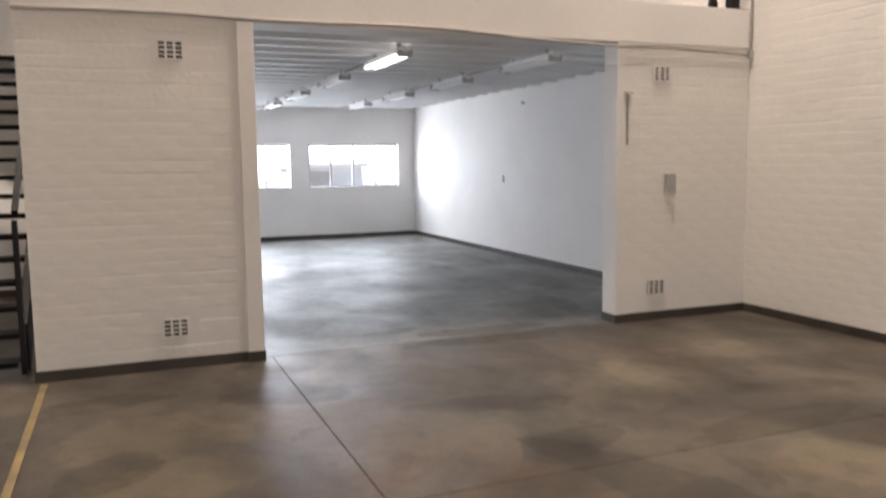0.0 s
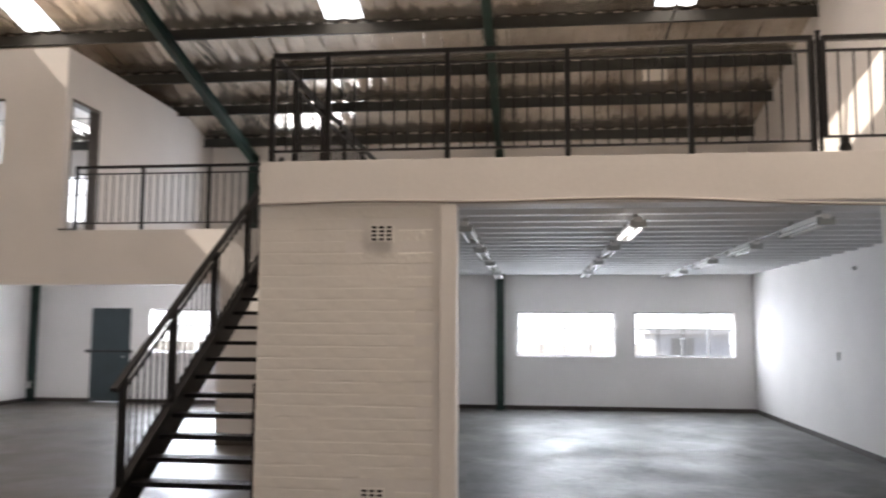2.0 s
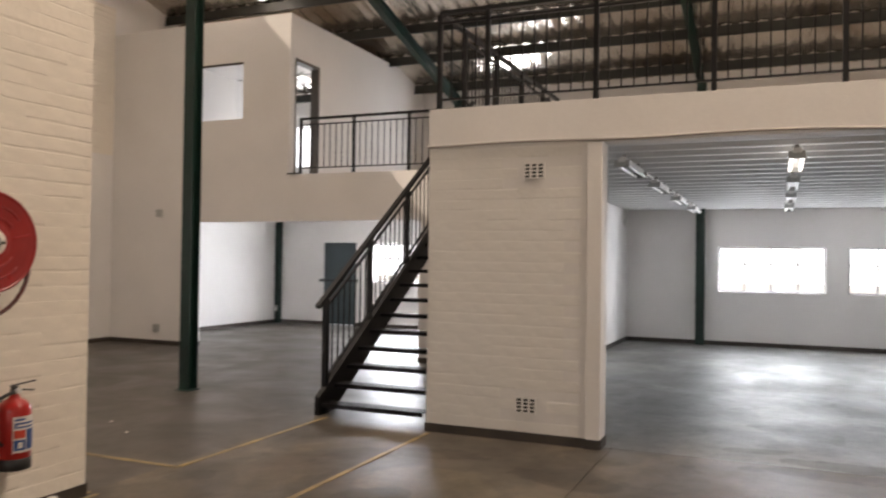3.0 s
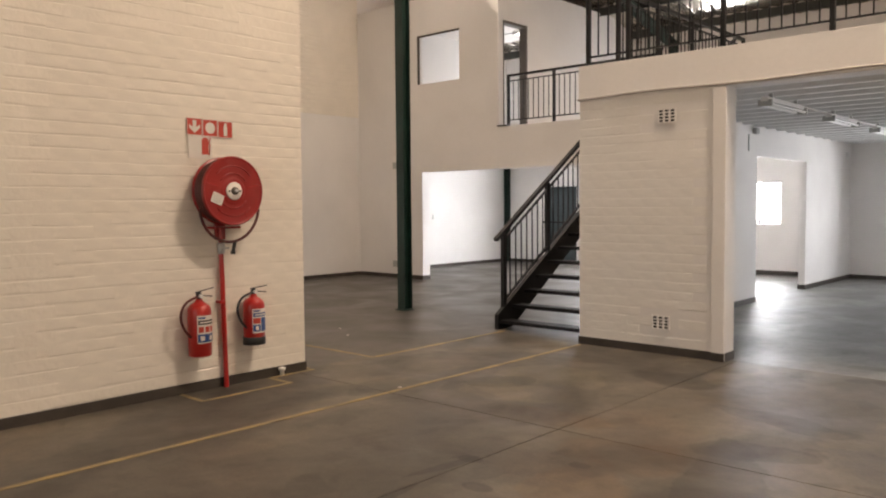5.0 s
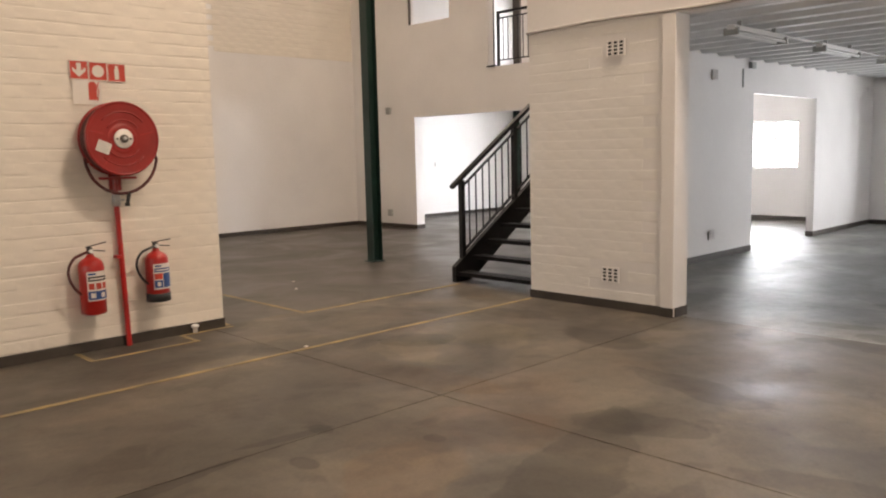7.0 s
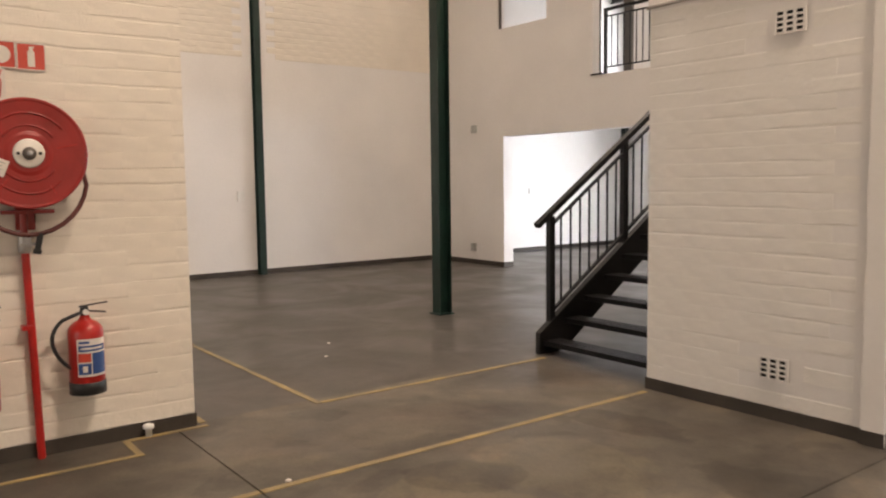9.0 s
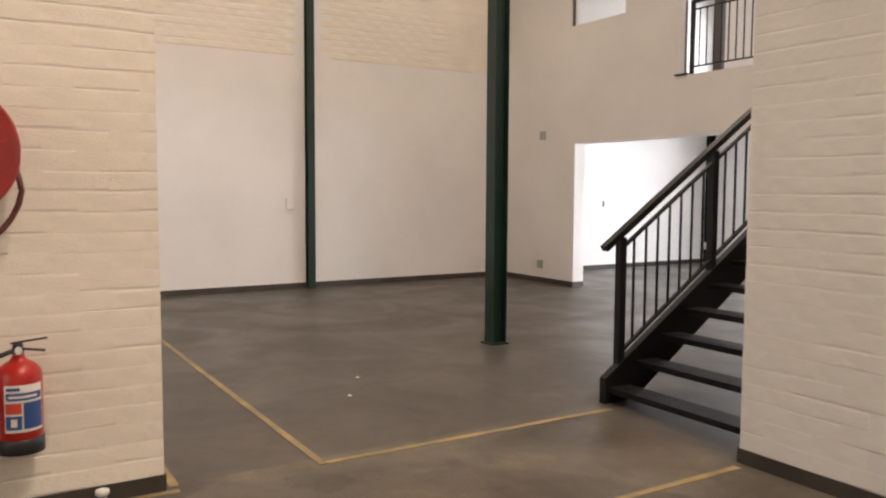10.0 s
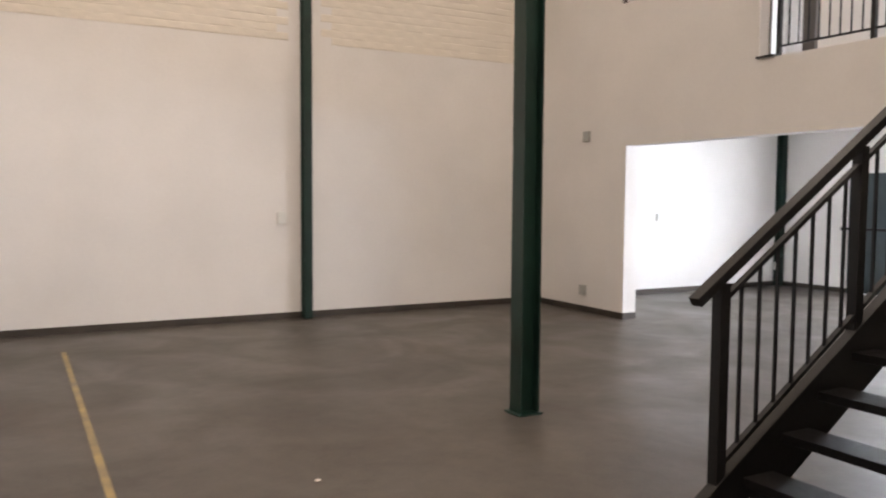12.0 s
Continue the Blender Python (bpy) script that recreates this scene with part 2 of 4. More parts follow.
RUST, OLIVE = (1.03, 0.93, 0.84), (1.24, 1.22, 1.12)
M_FLOOR = concrete("worn_concrete_floor", [(0.3, (0.076, 0.064, 0.051)), (0.5, (0.104, 0.089, 0.071)), (0.68, (0.134, 0.117, 0.092))], 0.55, 0.3, (0.36, 0.62), 0.34,
                   blots=((2.0, 3.3, 0.42, 0.36, 10, RUST), (2.17, 2.5, 0.3, 0.5, 30, RUST), (2.16, 1.4, 0.55, 0.35, 0, RUST), (1.0, 3.75, 0.6, 0.22, 5, RUST), (4.6, 3.1, 0.5, 0.35, 20, RUST),
                          (2.0, 2.1, 0.45, 0.8, -18, 1.25), (2.6, 1.85, 0.25, 0.3, 0, OLIVE), (3.75, 2.8, 0.5, 0.62, 15, OLIVE), (0.35, 5.0, 0.55, 0.42, -25, OLIVE), (0.45, 4.2, 0.5, 0.3, 10, OLIVE), (5.2, 5.3, 0.7, 0.3, -8, 1.36), (3.6, 4.9, 0.8, 0.5, 20, OLIVE),
                          (2.8, 2.9, 0.24, 1.0, 19, 0.68), (2.6, 3.9, 0.42, 0.2, 28, 0.7), (1.42, 1.4, 0.06, 0.75, 4, 0.62), (1.28, 2.45, 0.045, 0.3, -8, 0.6), (1.66, 2.29, 0.11, 0.06, 0, 0.6), (1.88, 2.97, 0.07, 0.05, 0, 0.6), (2.76, 2.16, 0.05, 0.05, 0, 0.5), (1.3, 2.65, 0.09, 0.06, 0, 0.6),
                          (1.25, 5.55, 0.42, 0.32, -20, 0.68), (0.05, 5.85, 0.4, 0.2, 10, 0.7), (0.1, 4.5, 0.3, 0.24, 20, 0.72), (2.5, 4.75, 0.55, 0.2, -15, 0.7), (4.0, 3.75, 0.7, 0.18, 6, 0.72), (3.3, 6.55, 0.7, 0.18, 0, 0.66), (4.6, 4.3, 0.5, 0.16, -10, 0.74)))
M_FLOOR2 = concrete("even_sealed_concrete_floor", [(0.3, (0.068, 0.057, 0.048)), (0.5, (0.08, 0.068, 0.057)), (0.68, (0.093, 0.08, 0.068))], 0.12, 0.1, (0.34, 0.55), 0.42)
M_FLOOR3 = concrete("smooth_grey_concrete_floor", [(0.3, (0.14, 0.138, 0.132)), (0.5, (0.175, 0.173, 0.166)), (0.68, (0.21, 0.208, 0.198))], 0.5, 0.1, (0.42, 0.62), 0.32, 0.5, ((3.4, 6.9, 0.7, 0.16, 0, 0.62), (2.6, 7.2, 0.3, 0.12, 10, 0.75), (4.9, 8.4, 0.9, 0.4, 20, 0.8)))
M_FOIL, M_LINE, M_GLASS = foil(), line_paint(), glass()
M_TUBE_ON = lit("glowing_tube", (1.0, 0.97, 0.92), 2.0)


# ---- mesh helpers ----
def box(bm, x0, x1, y0, y1, z0, z1, bevel=0.0):
    m = Matrix.LocRotScale(((x0 + x1) / 2, (y0 + y1) / 2, (z0 + z1) / 2), None, (abs(x1 - x0), abs(y1 - y0), abs(z1 - z0)))
    vs = bmesh.ops.create_cube(bm, size=1, matrix=m)["verts"]
    if bevel:
        es = {e for v in vs for e in v.link_edges}
        bmesh.ops.bevel(bm, geom=list(es), offset=bevel, segments=2, affect="EDGES", profile=0.6)
    return bm


def rod(bm, a, b, r, n=8, r2=None):
    a, b = Vector(a), Vector(b)
    d = b - a
    m = Matrix.Translation((a + b) / 2) @ d.to_track_quat("Z", "Y").to_matrix().to_4x4()
    bmesh.ops.create_cone(bm, cap_ends=True, segments=n, radius1=r, radius2=r if r2 is None else r2, depth=d.length, matrix=m)
    return bm


def bar(bm, a, b, w, h):
    """A flat or square bar from a to b: w across, h high."""
    a, b = Vector(a), Vector(b)
    d = (b - a).normalized()
    side = d.cross(Vector((0, 0, 1)))
    side = side.normalized() if side.length > 1e-4 else Vector((1, 0, 0))
    up = side.cross(d)
    ring = [[p + side * sx * w / 2 + up * sy * h / 2 for sx, sy in ((-1, -1), (1, -1), (1, 1), (-1, 1))] for p in (a, b)]
    v = [[bm.verts.new(p) for p in r] for r in ring]
    for k in range(4):
        bm.faces.new((v[0][k], v[0][(k + 1) % 4], v[1][(k + 1) % 4], v[1][k]))
    bm.faces.new(v[0][::-1]), bm.faces.new(v[1])
    bmesh.ops.recalc_face_normals(bm, faces=bm.faces[:])
    return bm


def tube(bm, pts, r, n=8):
    pts = [Vector(p) for p in pts]
    rings, side = [], None
    for k, p in enumerate(pts):
        d = (pts[min(k + 1, len(pts) - 1)] - pts[max(k - 1, 0)]).normalized()
        if side is None:
            side = d.orthogonal().normalized()
        side = (side - d * side.dot(d)).normalized()
        up = d.cross(side)
        rings.append([bm.verts.new(p + r * (side * math.cos(2 * math.pi * j / n) + up * math.sin(2 * math.pi * j / n))) for j in range(n)])
    for a, b in zip(rings, rings[1:]):
        for j in range(n):
            bm.faces.new((a[j], a[(j + 1) % n], b[(j + 1) % n], b[j])).smooth = True
    bm.faces.new(rings[0][::-1]), bm.faces.new(rings[-1])
    return bm


def lathe(bm, prof, at, axis="z", n=32, smooth=True):
    """Turns a profile of (radius, height) round an axis through at."""
    at = Vector(at)
    rings = []
    for r, h in prof:
        ring = []
        for j in range(n):
            a = 2 * math.pi * j / n
            c, s = r * math.cos(a), r * math.sin(a)
            ring.append(bm.verts.new(at + (Vector((c, s, h)) if axis == "z" else Vector((h, c, s)))))
        rings.append(ring)
    for a, b in zip(rings, rings[1:]):
        for j in range(n):
            bm.faces.new((a[j], a[(j + 1) % n], b[(j + 1) % n], b[j])).smooth = smooth
    bm.faces.new(rings[0][::-1]), bm.faces.new(rings[-1])
    bmesh.ops.recalc_face_normals(bm, faces=bm.faces[:])
    return bm


def mesh_of(name, bm, material, at=(0, 0, 0)):
    bm.transform(Matrix.Translation(-Vector(at)))
    me = bpy.data.meshes.new(name)
    bm.to_mesh(me)
    bm.free()
    me.materials.append(material)
    return me


def solid(name, bm, material, label="", kind="structure", category="", at=(0, 0, 0), group=""):
    ob = new(name, mesh_of(name, bm, material, at))
    ob.location = at
    return tagged(ob, label, category, group, kind)


def thing(name, at, label, category, group="", kind=""):
    ob = new(name)
    ob.location = at
    ob.empty_display_size = 0.1
    return tagged(ob, label, category, group, kind)


def base_of(ob):
    p = Vector(ob.location)
    return p + base_of(ob.parent) if ob.parent else p


def part(name, bm, material, parent, label=""):
    """One mesh, made in the coordinates of the place, under a thing or a part."""
    ob = new(name, mesh_of(name, bm, material, base_of(parent)))
    ob.parent = parent
    return tagged(ob, label)


def B(*a, **k):
    return box(bmesh.new(), *a, **k)


def wall(name, axis, p0, p1, u0, u1, z0, z1, holes, material, label):
    """A wall with thickness p0..p1 along its normal axis, u0..u1 along, and holes (u0, u1, z0, z1) through it."""
    us = sorted({u0, u1, *[h for o in holes for h in o[:2]]})
    zs = sorted({z0, z1, *[h for o in holes for h in o[2:]]})
    full = {}
    for i in range(len(us) - 1):
        for j in range(len(zs) - 1):
            uc, zc = (us[i] + us[i + 1]) / 2, (zs[j] + zs[j + 1]) / 2
            full[i, j] = not any(o[0] < uc < o[1] and o[2] < zc < o[3] for o in holes)
    bm, made = bmesh.new(), {}

    def v(p, u, z):
        k = (round(p, 4), round(u, 4), round(z, 4))
        if k not in made:
            made[k] = bm.verts.new((p, u, z) if axis == "x" else (u, p, z))
        return made[k]

    for (i, j), yes in full.items():
        if not yes:
            continue
        a, b, c, d = us[i], us[i + 1], zs[j], zs[j + 1]
        for p in (p0, p1):
            bm.faces.new((v(p, a, c), v(p, b, c), v(p, b, d), v(p, a, d)))
        for di, dj, q in ((-1, 0, ((a, c), (a, d))), (1, 0, ((b, c), (b, d))), (0, -1, ((a, c), (b, c))), (0, 1, ((a, d), (b, d)))):
            if not full.get((i + di, j + dj), False):
                (ua, za), (ub, zb) = q
                bm.faces.new((v(p0, ua, za), v(p0, ub, zb), v(p1, ub, zb), v(p1, ua, za)))
    bmesh.ops.recalc_face_normals(bm, faces=bm.faces[:])
    return solid(name, bm, material, label)


# ---- the building ----
wins = [(x0, x1, z0, z1) for x0, x1, z0, z1 in WINDOWS]
wall("wall_north", "y", YB, YB + 0.23, XL - 0.23, XR + 0.23, -0.3, ZE + 0.02, wins + [(-7.84, -6.98, 0.0, 2.05)], M_PLASTER, "white plastered outer wall with steel windows")
# unseen wall; its opening is invented to let the fill light in
wall("wall_south", "y", YS - 0.23, YS, XL - 0.23, XR + 0.23, -0.3, ZE, [(FILL_X0, FILL_X1, 0.0, FILL_Z)], M_PLASTER, "unseen white outer wall with an opening added for fill light")


def gable(name, x0, x1, label):
    bm = bmesh.new()
    prof = [(YS, -0.3), (YB, -0.3), (YB, ZE), (YR, roof_z(YR)), (YS, roof_z(YS))]
    fs = [[bm.verts.new((x, y, z)) for y, z in prof] for x in (x0, x1)]
    bm.faces.new(fs[0]), bm.faces.new(fs[1][::-1])
    for k in range(5):
        bm.faces.new((fs[0][k], fs[0][(k + 1) % 5], fs[1][(k + 1) % 5], fs[1][k]))
    bmesh.ops.recalc_face_normals(bm, faces=bm.faces[:])
    return solid(name, bm, M_PLASTER, label)


wall_west = gable("wall_west", XL - 0.23, XL, "tall white gable wall, plastered below and brick above")
wall_east = gable("wall_east", XR, XR + 0.23, "tall white painted gable wall")
wall_reel = wall("wall_dividing", "x", XW - 0.22, XW - 0.006, YS, 3.675, 0.0, 7.0, [], M_PLASTER, "cream painted brick dividing wall")

SIDE_DOORS = ((-7.55, -6.72), (-9.08, -8.28))
wall("wall_side_hall", "y", 3.475, 3.675, XL, XW - 0.22, 0.0, 7.0, [(a, b, 0.0, 2.08) for a, b in SIDE_DOORS], M_PLASTER, "white plastered wall with two closed doors")

# mezzanine box
box_front = wall("wall_mezzanine_front", "y", YF + 0.006, YF + 0.22, XB + 0.006, XR, 0.0, FL - 0.01, [(1.28, 4.73, 0.0, 2.74)], M_PLASTER, "white painted brick wall with a wide opening")
wall("wall_mezzanine_side", "x", XB + 0.004, -0.30, YF + 0.22, YB, 0.0, FL - 0.28, [(11.66, 14.05, 0.0, 2.33)], M_PLASTER, "white plastered wall with a doorway")
wall("wall_pier", "y", YM, YM + 0.22, -2.65, XB, 0.0, 2.31, [], M_PLASTER, "grey-white plastered pier beneath the landing")
wall("wall_office_lower", "y", YM, YM + 0.22, XL, -7.27, 0.0, 2.31, [], M_PLASTER, "white plastered wall beneath the office")
wall("wall_landing_edge", "y", YM, YM + 0.22, XL, XB, 2.31, FL, [], M_PLASTER, "white plastered landing edge beam")
wall("wall_office_front", "y", YM, YM + 0.15, XL, OFF, FL, 5.9, [(-7.4, -6.2, 4.17, 5.2)], M_PLASTER, "white office wall with a square window")
wall("wall_office_side", "x", OFF - 0.15, OFF, YM + 0.15, YB, FL, 5.9, [(11.4, 12.2, FL, 5.22)], M_PLASTER, "white office wall with an open doorway")
solid("ceiling_office", B(XL, OFF, YM, YB, 5.9, 5.98), M_PLASTER, "white flat office ceiling")
solid("upper_floor_slab", B(XL, XB, YM + 0.22, YB, FL - 0.25, FL), M_PLASTER, "concrete landing slab, white beneath")
solid("mezzanine_slab", B(XB, XR, YF + 0.22, YB, FL - 0.28, FL), M_PLASTER, "concrete mezzanine slab")
# pilaster strips beside the opening
solid("trim_pilaster_west", B(1.15, 1.282, YF - 0.03, YF + 0.225, 0.0, 2.74, bevel=0.006), M_PLASTER, "white plastered jamb strip")
solid("trim_pilaster_east", B(4.728, 4.80, YF - 0.006, YF + 0.225, 0.0, 2.74, bevel=0.006), M_PLASTER, "white plastered jamb strip")
solid("trim_beam", B(XB, XR, YF - 0.014, YF + 0.005, 2.745, FL, bevel=0.004), M_PLASTER, "white plastered edge beam")

# ribbed deck under the mezzanine
bm = bmesh.new()
prof, y = [], YF + 0.22
while y < YB:
    prof += [(y, 2.845), (y + 0.26, 2.845), (y + 0.31, 2.79), (y + 0.43, 2.79), (y + 0.48, 2.845)]
    y += 0.485
prof = [(min(a, YB), b) for a, b in prof]
rows = [[bm.verts.new((x, a, b)) for a, b in prof] for x in (-0.30, XR)]
for k in range(len(prof) - 1):
    if prof[k + 1][0] > prof[k][0] + 1e-5:
        bm.faces.new((rows[0][k], rows[1][k], rows[1][k + 1], rows[0][k + 1]))
solid("ceiling_deck", bm, M_CEIL, "white painted ribbed steel deck ceiling")


# ---- roof ----
def roof_sheet(name, ya, yb, holes, steps):
    xs = [XL - 0.25 + 0.075 * k for k in range(int((XR - XL + 0.5) / 0.075) + 1)]
    for h in holes:
        xs += [h[0], h[1]]
    xs = sorted(xs)
    ys = sorted({ya + (yb - ya) * k / steps for k in range(steps + 1)} | ({10.0, 12.55} if holes else set()))
    verts, faces = [], []
    for a in ys:
        for k, x in enumerate(xs):
            wave = 0.012 * math.cos(2 * math.pi * x / 0.3) + 0.012 * noise.noise((x * 2.0, a * 0.7, 3.0))
            verts.append((x, a, roof_z(a) + wave))
    w = len(xs)
    for j in range(len(ys) - 1):
        for i in range(w - 1):
            xc, yc = (xs[i] + xs[i + 1]) / 2, (ys[j] + ys[j + 1]) / 2
            if any(h[0] < xc < h[1] and 10.0 < yc < 12.55 for h in holes):
                continue
            faces.append((j * w + i, j * w + i + 1, (j + 1) * w + i + 1, (j + 1) * w + i))
    me = bpy.data.meshes.new(name)
    me.from_pydata(verts, [], faces)
    me.materials.append(M_FOIL)
    for p in me.polygons:
        p.use_smooth = True
    return tagged(new(name, me), "silver foil lined sloping sheet roof", kind="structure")


roof_sheet("roof_north_slope", YR, YB + 0.3, ROWS_SKY, 40)
roof_sheet("roof_south_slope", YS - 0.3, YR, (), 20)

PURLINS = (16.35, 15.05, 13.9, 12.62, 11.3, 9.95, 8.6, 7.3, 6.0, 4.8, 3.4, 2.0, 0.6, -0.8, -2.2, -3.6, -5.0, -6.6)
for y in PURLINS:
    s = SL if y > YR else -SL
    z = roof_z(y) - 0.03
    bm = bmesh.new()
    prof = [(0.055, 0), (0.055, -0.01), (0.006, -0.01), (0.006, -0.196), (-0.055, -0.196), (-0.055, -0.186), (-0.006, -0.186), (-0.006, 0)]
    ends = [[bm.verts.new((x, y + a, z + b)) for a, b in prof] for x in (XL, XR)]
    bm.faces.new(ends[0]), bm.faces.new(ends[1][::-1])
    for k in range(8):
        bm.faces.new((ends[0][k], ends[0][(k + 1) % 8], ends[1][(k + 1) % 8], ends[1][k]))
    bmesh.ops.recalc_face_normals(bm, faces=bm.faces[:])
    solid("purlin", bm, M_PURLIN, "dark steel roof purlin", at=(0, y, z), category="purlin", group="roof purlins", kind="")


def i_beam(bm, a, b, w, d, across):
    """Two flanges and a web from a to b; across is the way from flange to flange."""
    a, b = Vector(a), Vector(b)
    n = (b - a).normalized()
    up = (Vector(across) - n * Vector(across).dot(n)).normalized()
    side = n.cross(up)

    def plate(c0, c1, hw, hh):
        for_v = []
        for p in (c0, c1):
            for sx, sy in ((-1, -1), (1, -1), (1, 1), (-1, 1)):
                for_v.append(bm.verts.new(p + side * sx * hw + up * sy * hh))
        for q in ((0, 1, 2, 3), (7, 6, 5, 4), (0, 4, 5, 1), (1, 5, 6, 2), (2, 6, 7, 3), (3, 7, 4, 0)):
            bm.faces.new([for_v[k] for k in q])

    plate(a + up * (d / 2 - 0.006), b + up * (d / 2 - 0.006), w / 2, 0.006)
    plate(a - up * (d / 2 - 0.006), b - up * (d / 2 - 0.006), w / 2, 0.006)
    plate(a, b, 0.004, d / 2 - 0.012)
    bmesh.ops.recalc_face_normals(bm, faces=bm.faces[:])
    return bm


for x in (-4.2, 1.22):
    fr = thing("portal_rafter", (x, YB, ZE), "dark green steel roof rafter", "rafter", "steel frame")
    for ya, yb in ((YB - 0.02, YR), (YR, YS)):
        part("beam", i_beam(bmesh.new(), (x, ya, roof_z(ya) - 0.33), (x, yb, roof_z(yb) - 0.33), 0.13, 0.22, (0, 0, 1)), M_GREEN, fr)
for x, z0 in ((-4.2, 0.0), (1.22, 0.0)):
    for za, zb in ((0.0, FL - 0.29), (FL + 0.002, ZE - 0.2)):
        solid("wall_column", i_beam(bmesh.new(), (x, YB - 0.11, za), (x, YB - 0.11, zb), 0.17, 0.2, (0, 1, 0)), M_GREEN, "dark green steel column against the wall", kind="", category="column", at=(x, YB - 0.11, za), group="steel frame")
solid("wall_column", i_beam(bmesh.new(), (XL + 0.07, 7.52, 0), (XL + 0.07, 7.52, roof_z(7.52) - 0.05), 0.115, 0.13, (1, 0, 0)), M_GREEN, "dark green steel column against the white wall", kind="", category="column", at=(XL + 0.07, 7.52, 0), group="steel frame")
solid("wall_column", i_beam(bmesh.new(), (XL + 0.08, YB - 0.09, 0), (XL + 0.08, YB - 0.09, FL - 0.26), 0.13, 0.13, (1, 0, 0)), M_GREEN, "dark green steel column in the corner", kind="", category="column", at=(XL + 0.08, YB - 0.09, 0), group="steel frame")
col = thing("steel_column", (-4.05, 7.46, 0), "free-standing dark green steel column", "column", "steel frame")
part("shaft", i_beam(bmesh.new(), (-4.05, 7.46, 0.004), (-4.05, 7.46, roof_z(7.46) - 0.2), 0.15, 0.166, (0, 1, 0)), M_GREEN, col)
part("base_plate", B(-4.15, -3.95, 7.345, 7.56, 0, 0.014), M_GREEN, col)

# unseen opaque white panels, added above the fill lamps over the front bay
M_FILL_PANEL = mat("white_fibreglass_sheet", (0.8, 0.76, 0.66), 0.5, vary=0.04)
for x0, x1 in ROWS_SKY:
    bm = bmesh.new()
    ya, yb = (4.5, 6.4) if x0 > 3 else (5.1, 8.1)
    bar(bm, ((x0 + x1) / 2, ya, roof_z(ya) - 0.035), ((x0 + x1) / 2, yb, roof_z(yb) - 0.035), x1 - x0, 0.008)
    solid("rooflight", bm, M_FILL_PANEL, "unseen white panel added above a fill lamp")

# bright overcast distance beyond the windows
bm = bmesh.new()
bm.faces.new([bm.verts.new(p) for p in ((-120, 90, -0.3), (120, 90, -0.3), (120, 90, 45), (-120, 90, 45))])
solid("backdrop", bm, lit("bright_hazy_distance", (0.93, 0.97, 1.0), 1.6), "bright hazy distance beyond the windows")

# low outbuilding across the yard
M_SHED = mat("pale_grey_render", (0.75, 0.77, 0.8), 0.8, vary=0.1, scale=0.6, fine=12)
shed = thing("outbuilding", (7.6, 31, -0.32), "pale grey low outbuilding across the yard", "building")
part("wall", B(6.3, 9.0, 30, 33, -0.32, 1.45), M_SHED, shed)
part("roof", B(6.1, 9.2, 29.8, 33.2, 1.45, 1.62), M_SHED, shed)
part("door", B(6.9, 7.7, 29.97, 30.0, -0.32, 1.3), M_GREY, shed)

# skylight panes
for x0, x1 in ROWS_SKY:
    bm = bmesh.new()
    q = [(x0 - 0.04, 9.96), (x1 + 0.04, 9.96), (x1 + 0.04, 12.59), (x0 - 0.04, 12.59)]
    lo = [bm.verts.new((x, y, roof_z(y) + 0.03)) for x, y in q]
    hi = [bm.verts.new((x, y, roof_z(y) + 0.034)) for x, y in q]
    bm.faces.new(lo), bm.faces.new(hi[::-1])
    for k in range(4):
        bm.faces.new((lo[k], lo[(k + 1) % 4], hi[(k + 1) % 4], hi[k]))
    p = solid("skylight", bm, M_GLASS, "clear roof skylight sheet")
    p.visible_shadow = False


# ---- floor ----
floor = solid("floor", B(XL - 0.2, XR + 0.2, YS - 0.2, YB + 0.2, -0.3, -0.012), M_DARK, "worn grey-brown concrete floor")
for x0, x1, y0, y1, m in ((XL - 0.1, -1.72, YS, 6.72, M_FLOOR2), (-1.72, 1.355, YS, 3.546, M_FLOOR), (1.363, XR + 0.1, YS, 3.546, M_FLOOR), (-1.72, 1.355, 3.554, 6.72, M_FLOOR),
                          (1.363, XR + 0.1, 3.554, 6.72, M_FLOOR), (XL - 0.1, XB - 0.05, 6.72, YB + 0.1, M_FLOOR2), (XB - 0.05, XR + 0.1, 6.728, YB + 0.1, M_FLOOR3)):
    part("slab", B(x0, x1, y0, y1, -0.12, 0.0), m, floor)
solid("ground", B(-300, 300, -300, 300, -0.5, -0.32), M_OUT, "pale outdoor paving round the building")

# skirting
SK = 0.085


def skirting(u0, u1, axis, p, side, z=0.0, h=SK):
    a, b = sorted((p, p + side * 0.009))
    bm = B(a, b, u0, u1, z, z + h) if axis == "x" else B(u0, u1, a, b, z, z + h)
    solid("baseboard", bm, M_SKIRT, "dark grey painted skirting band")


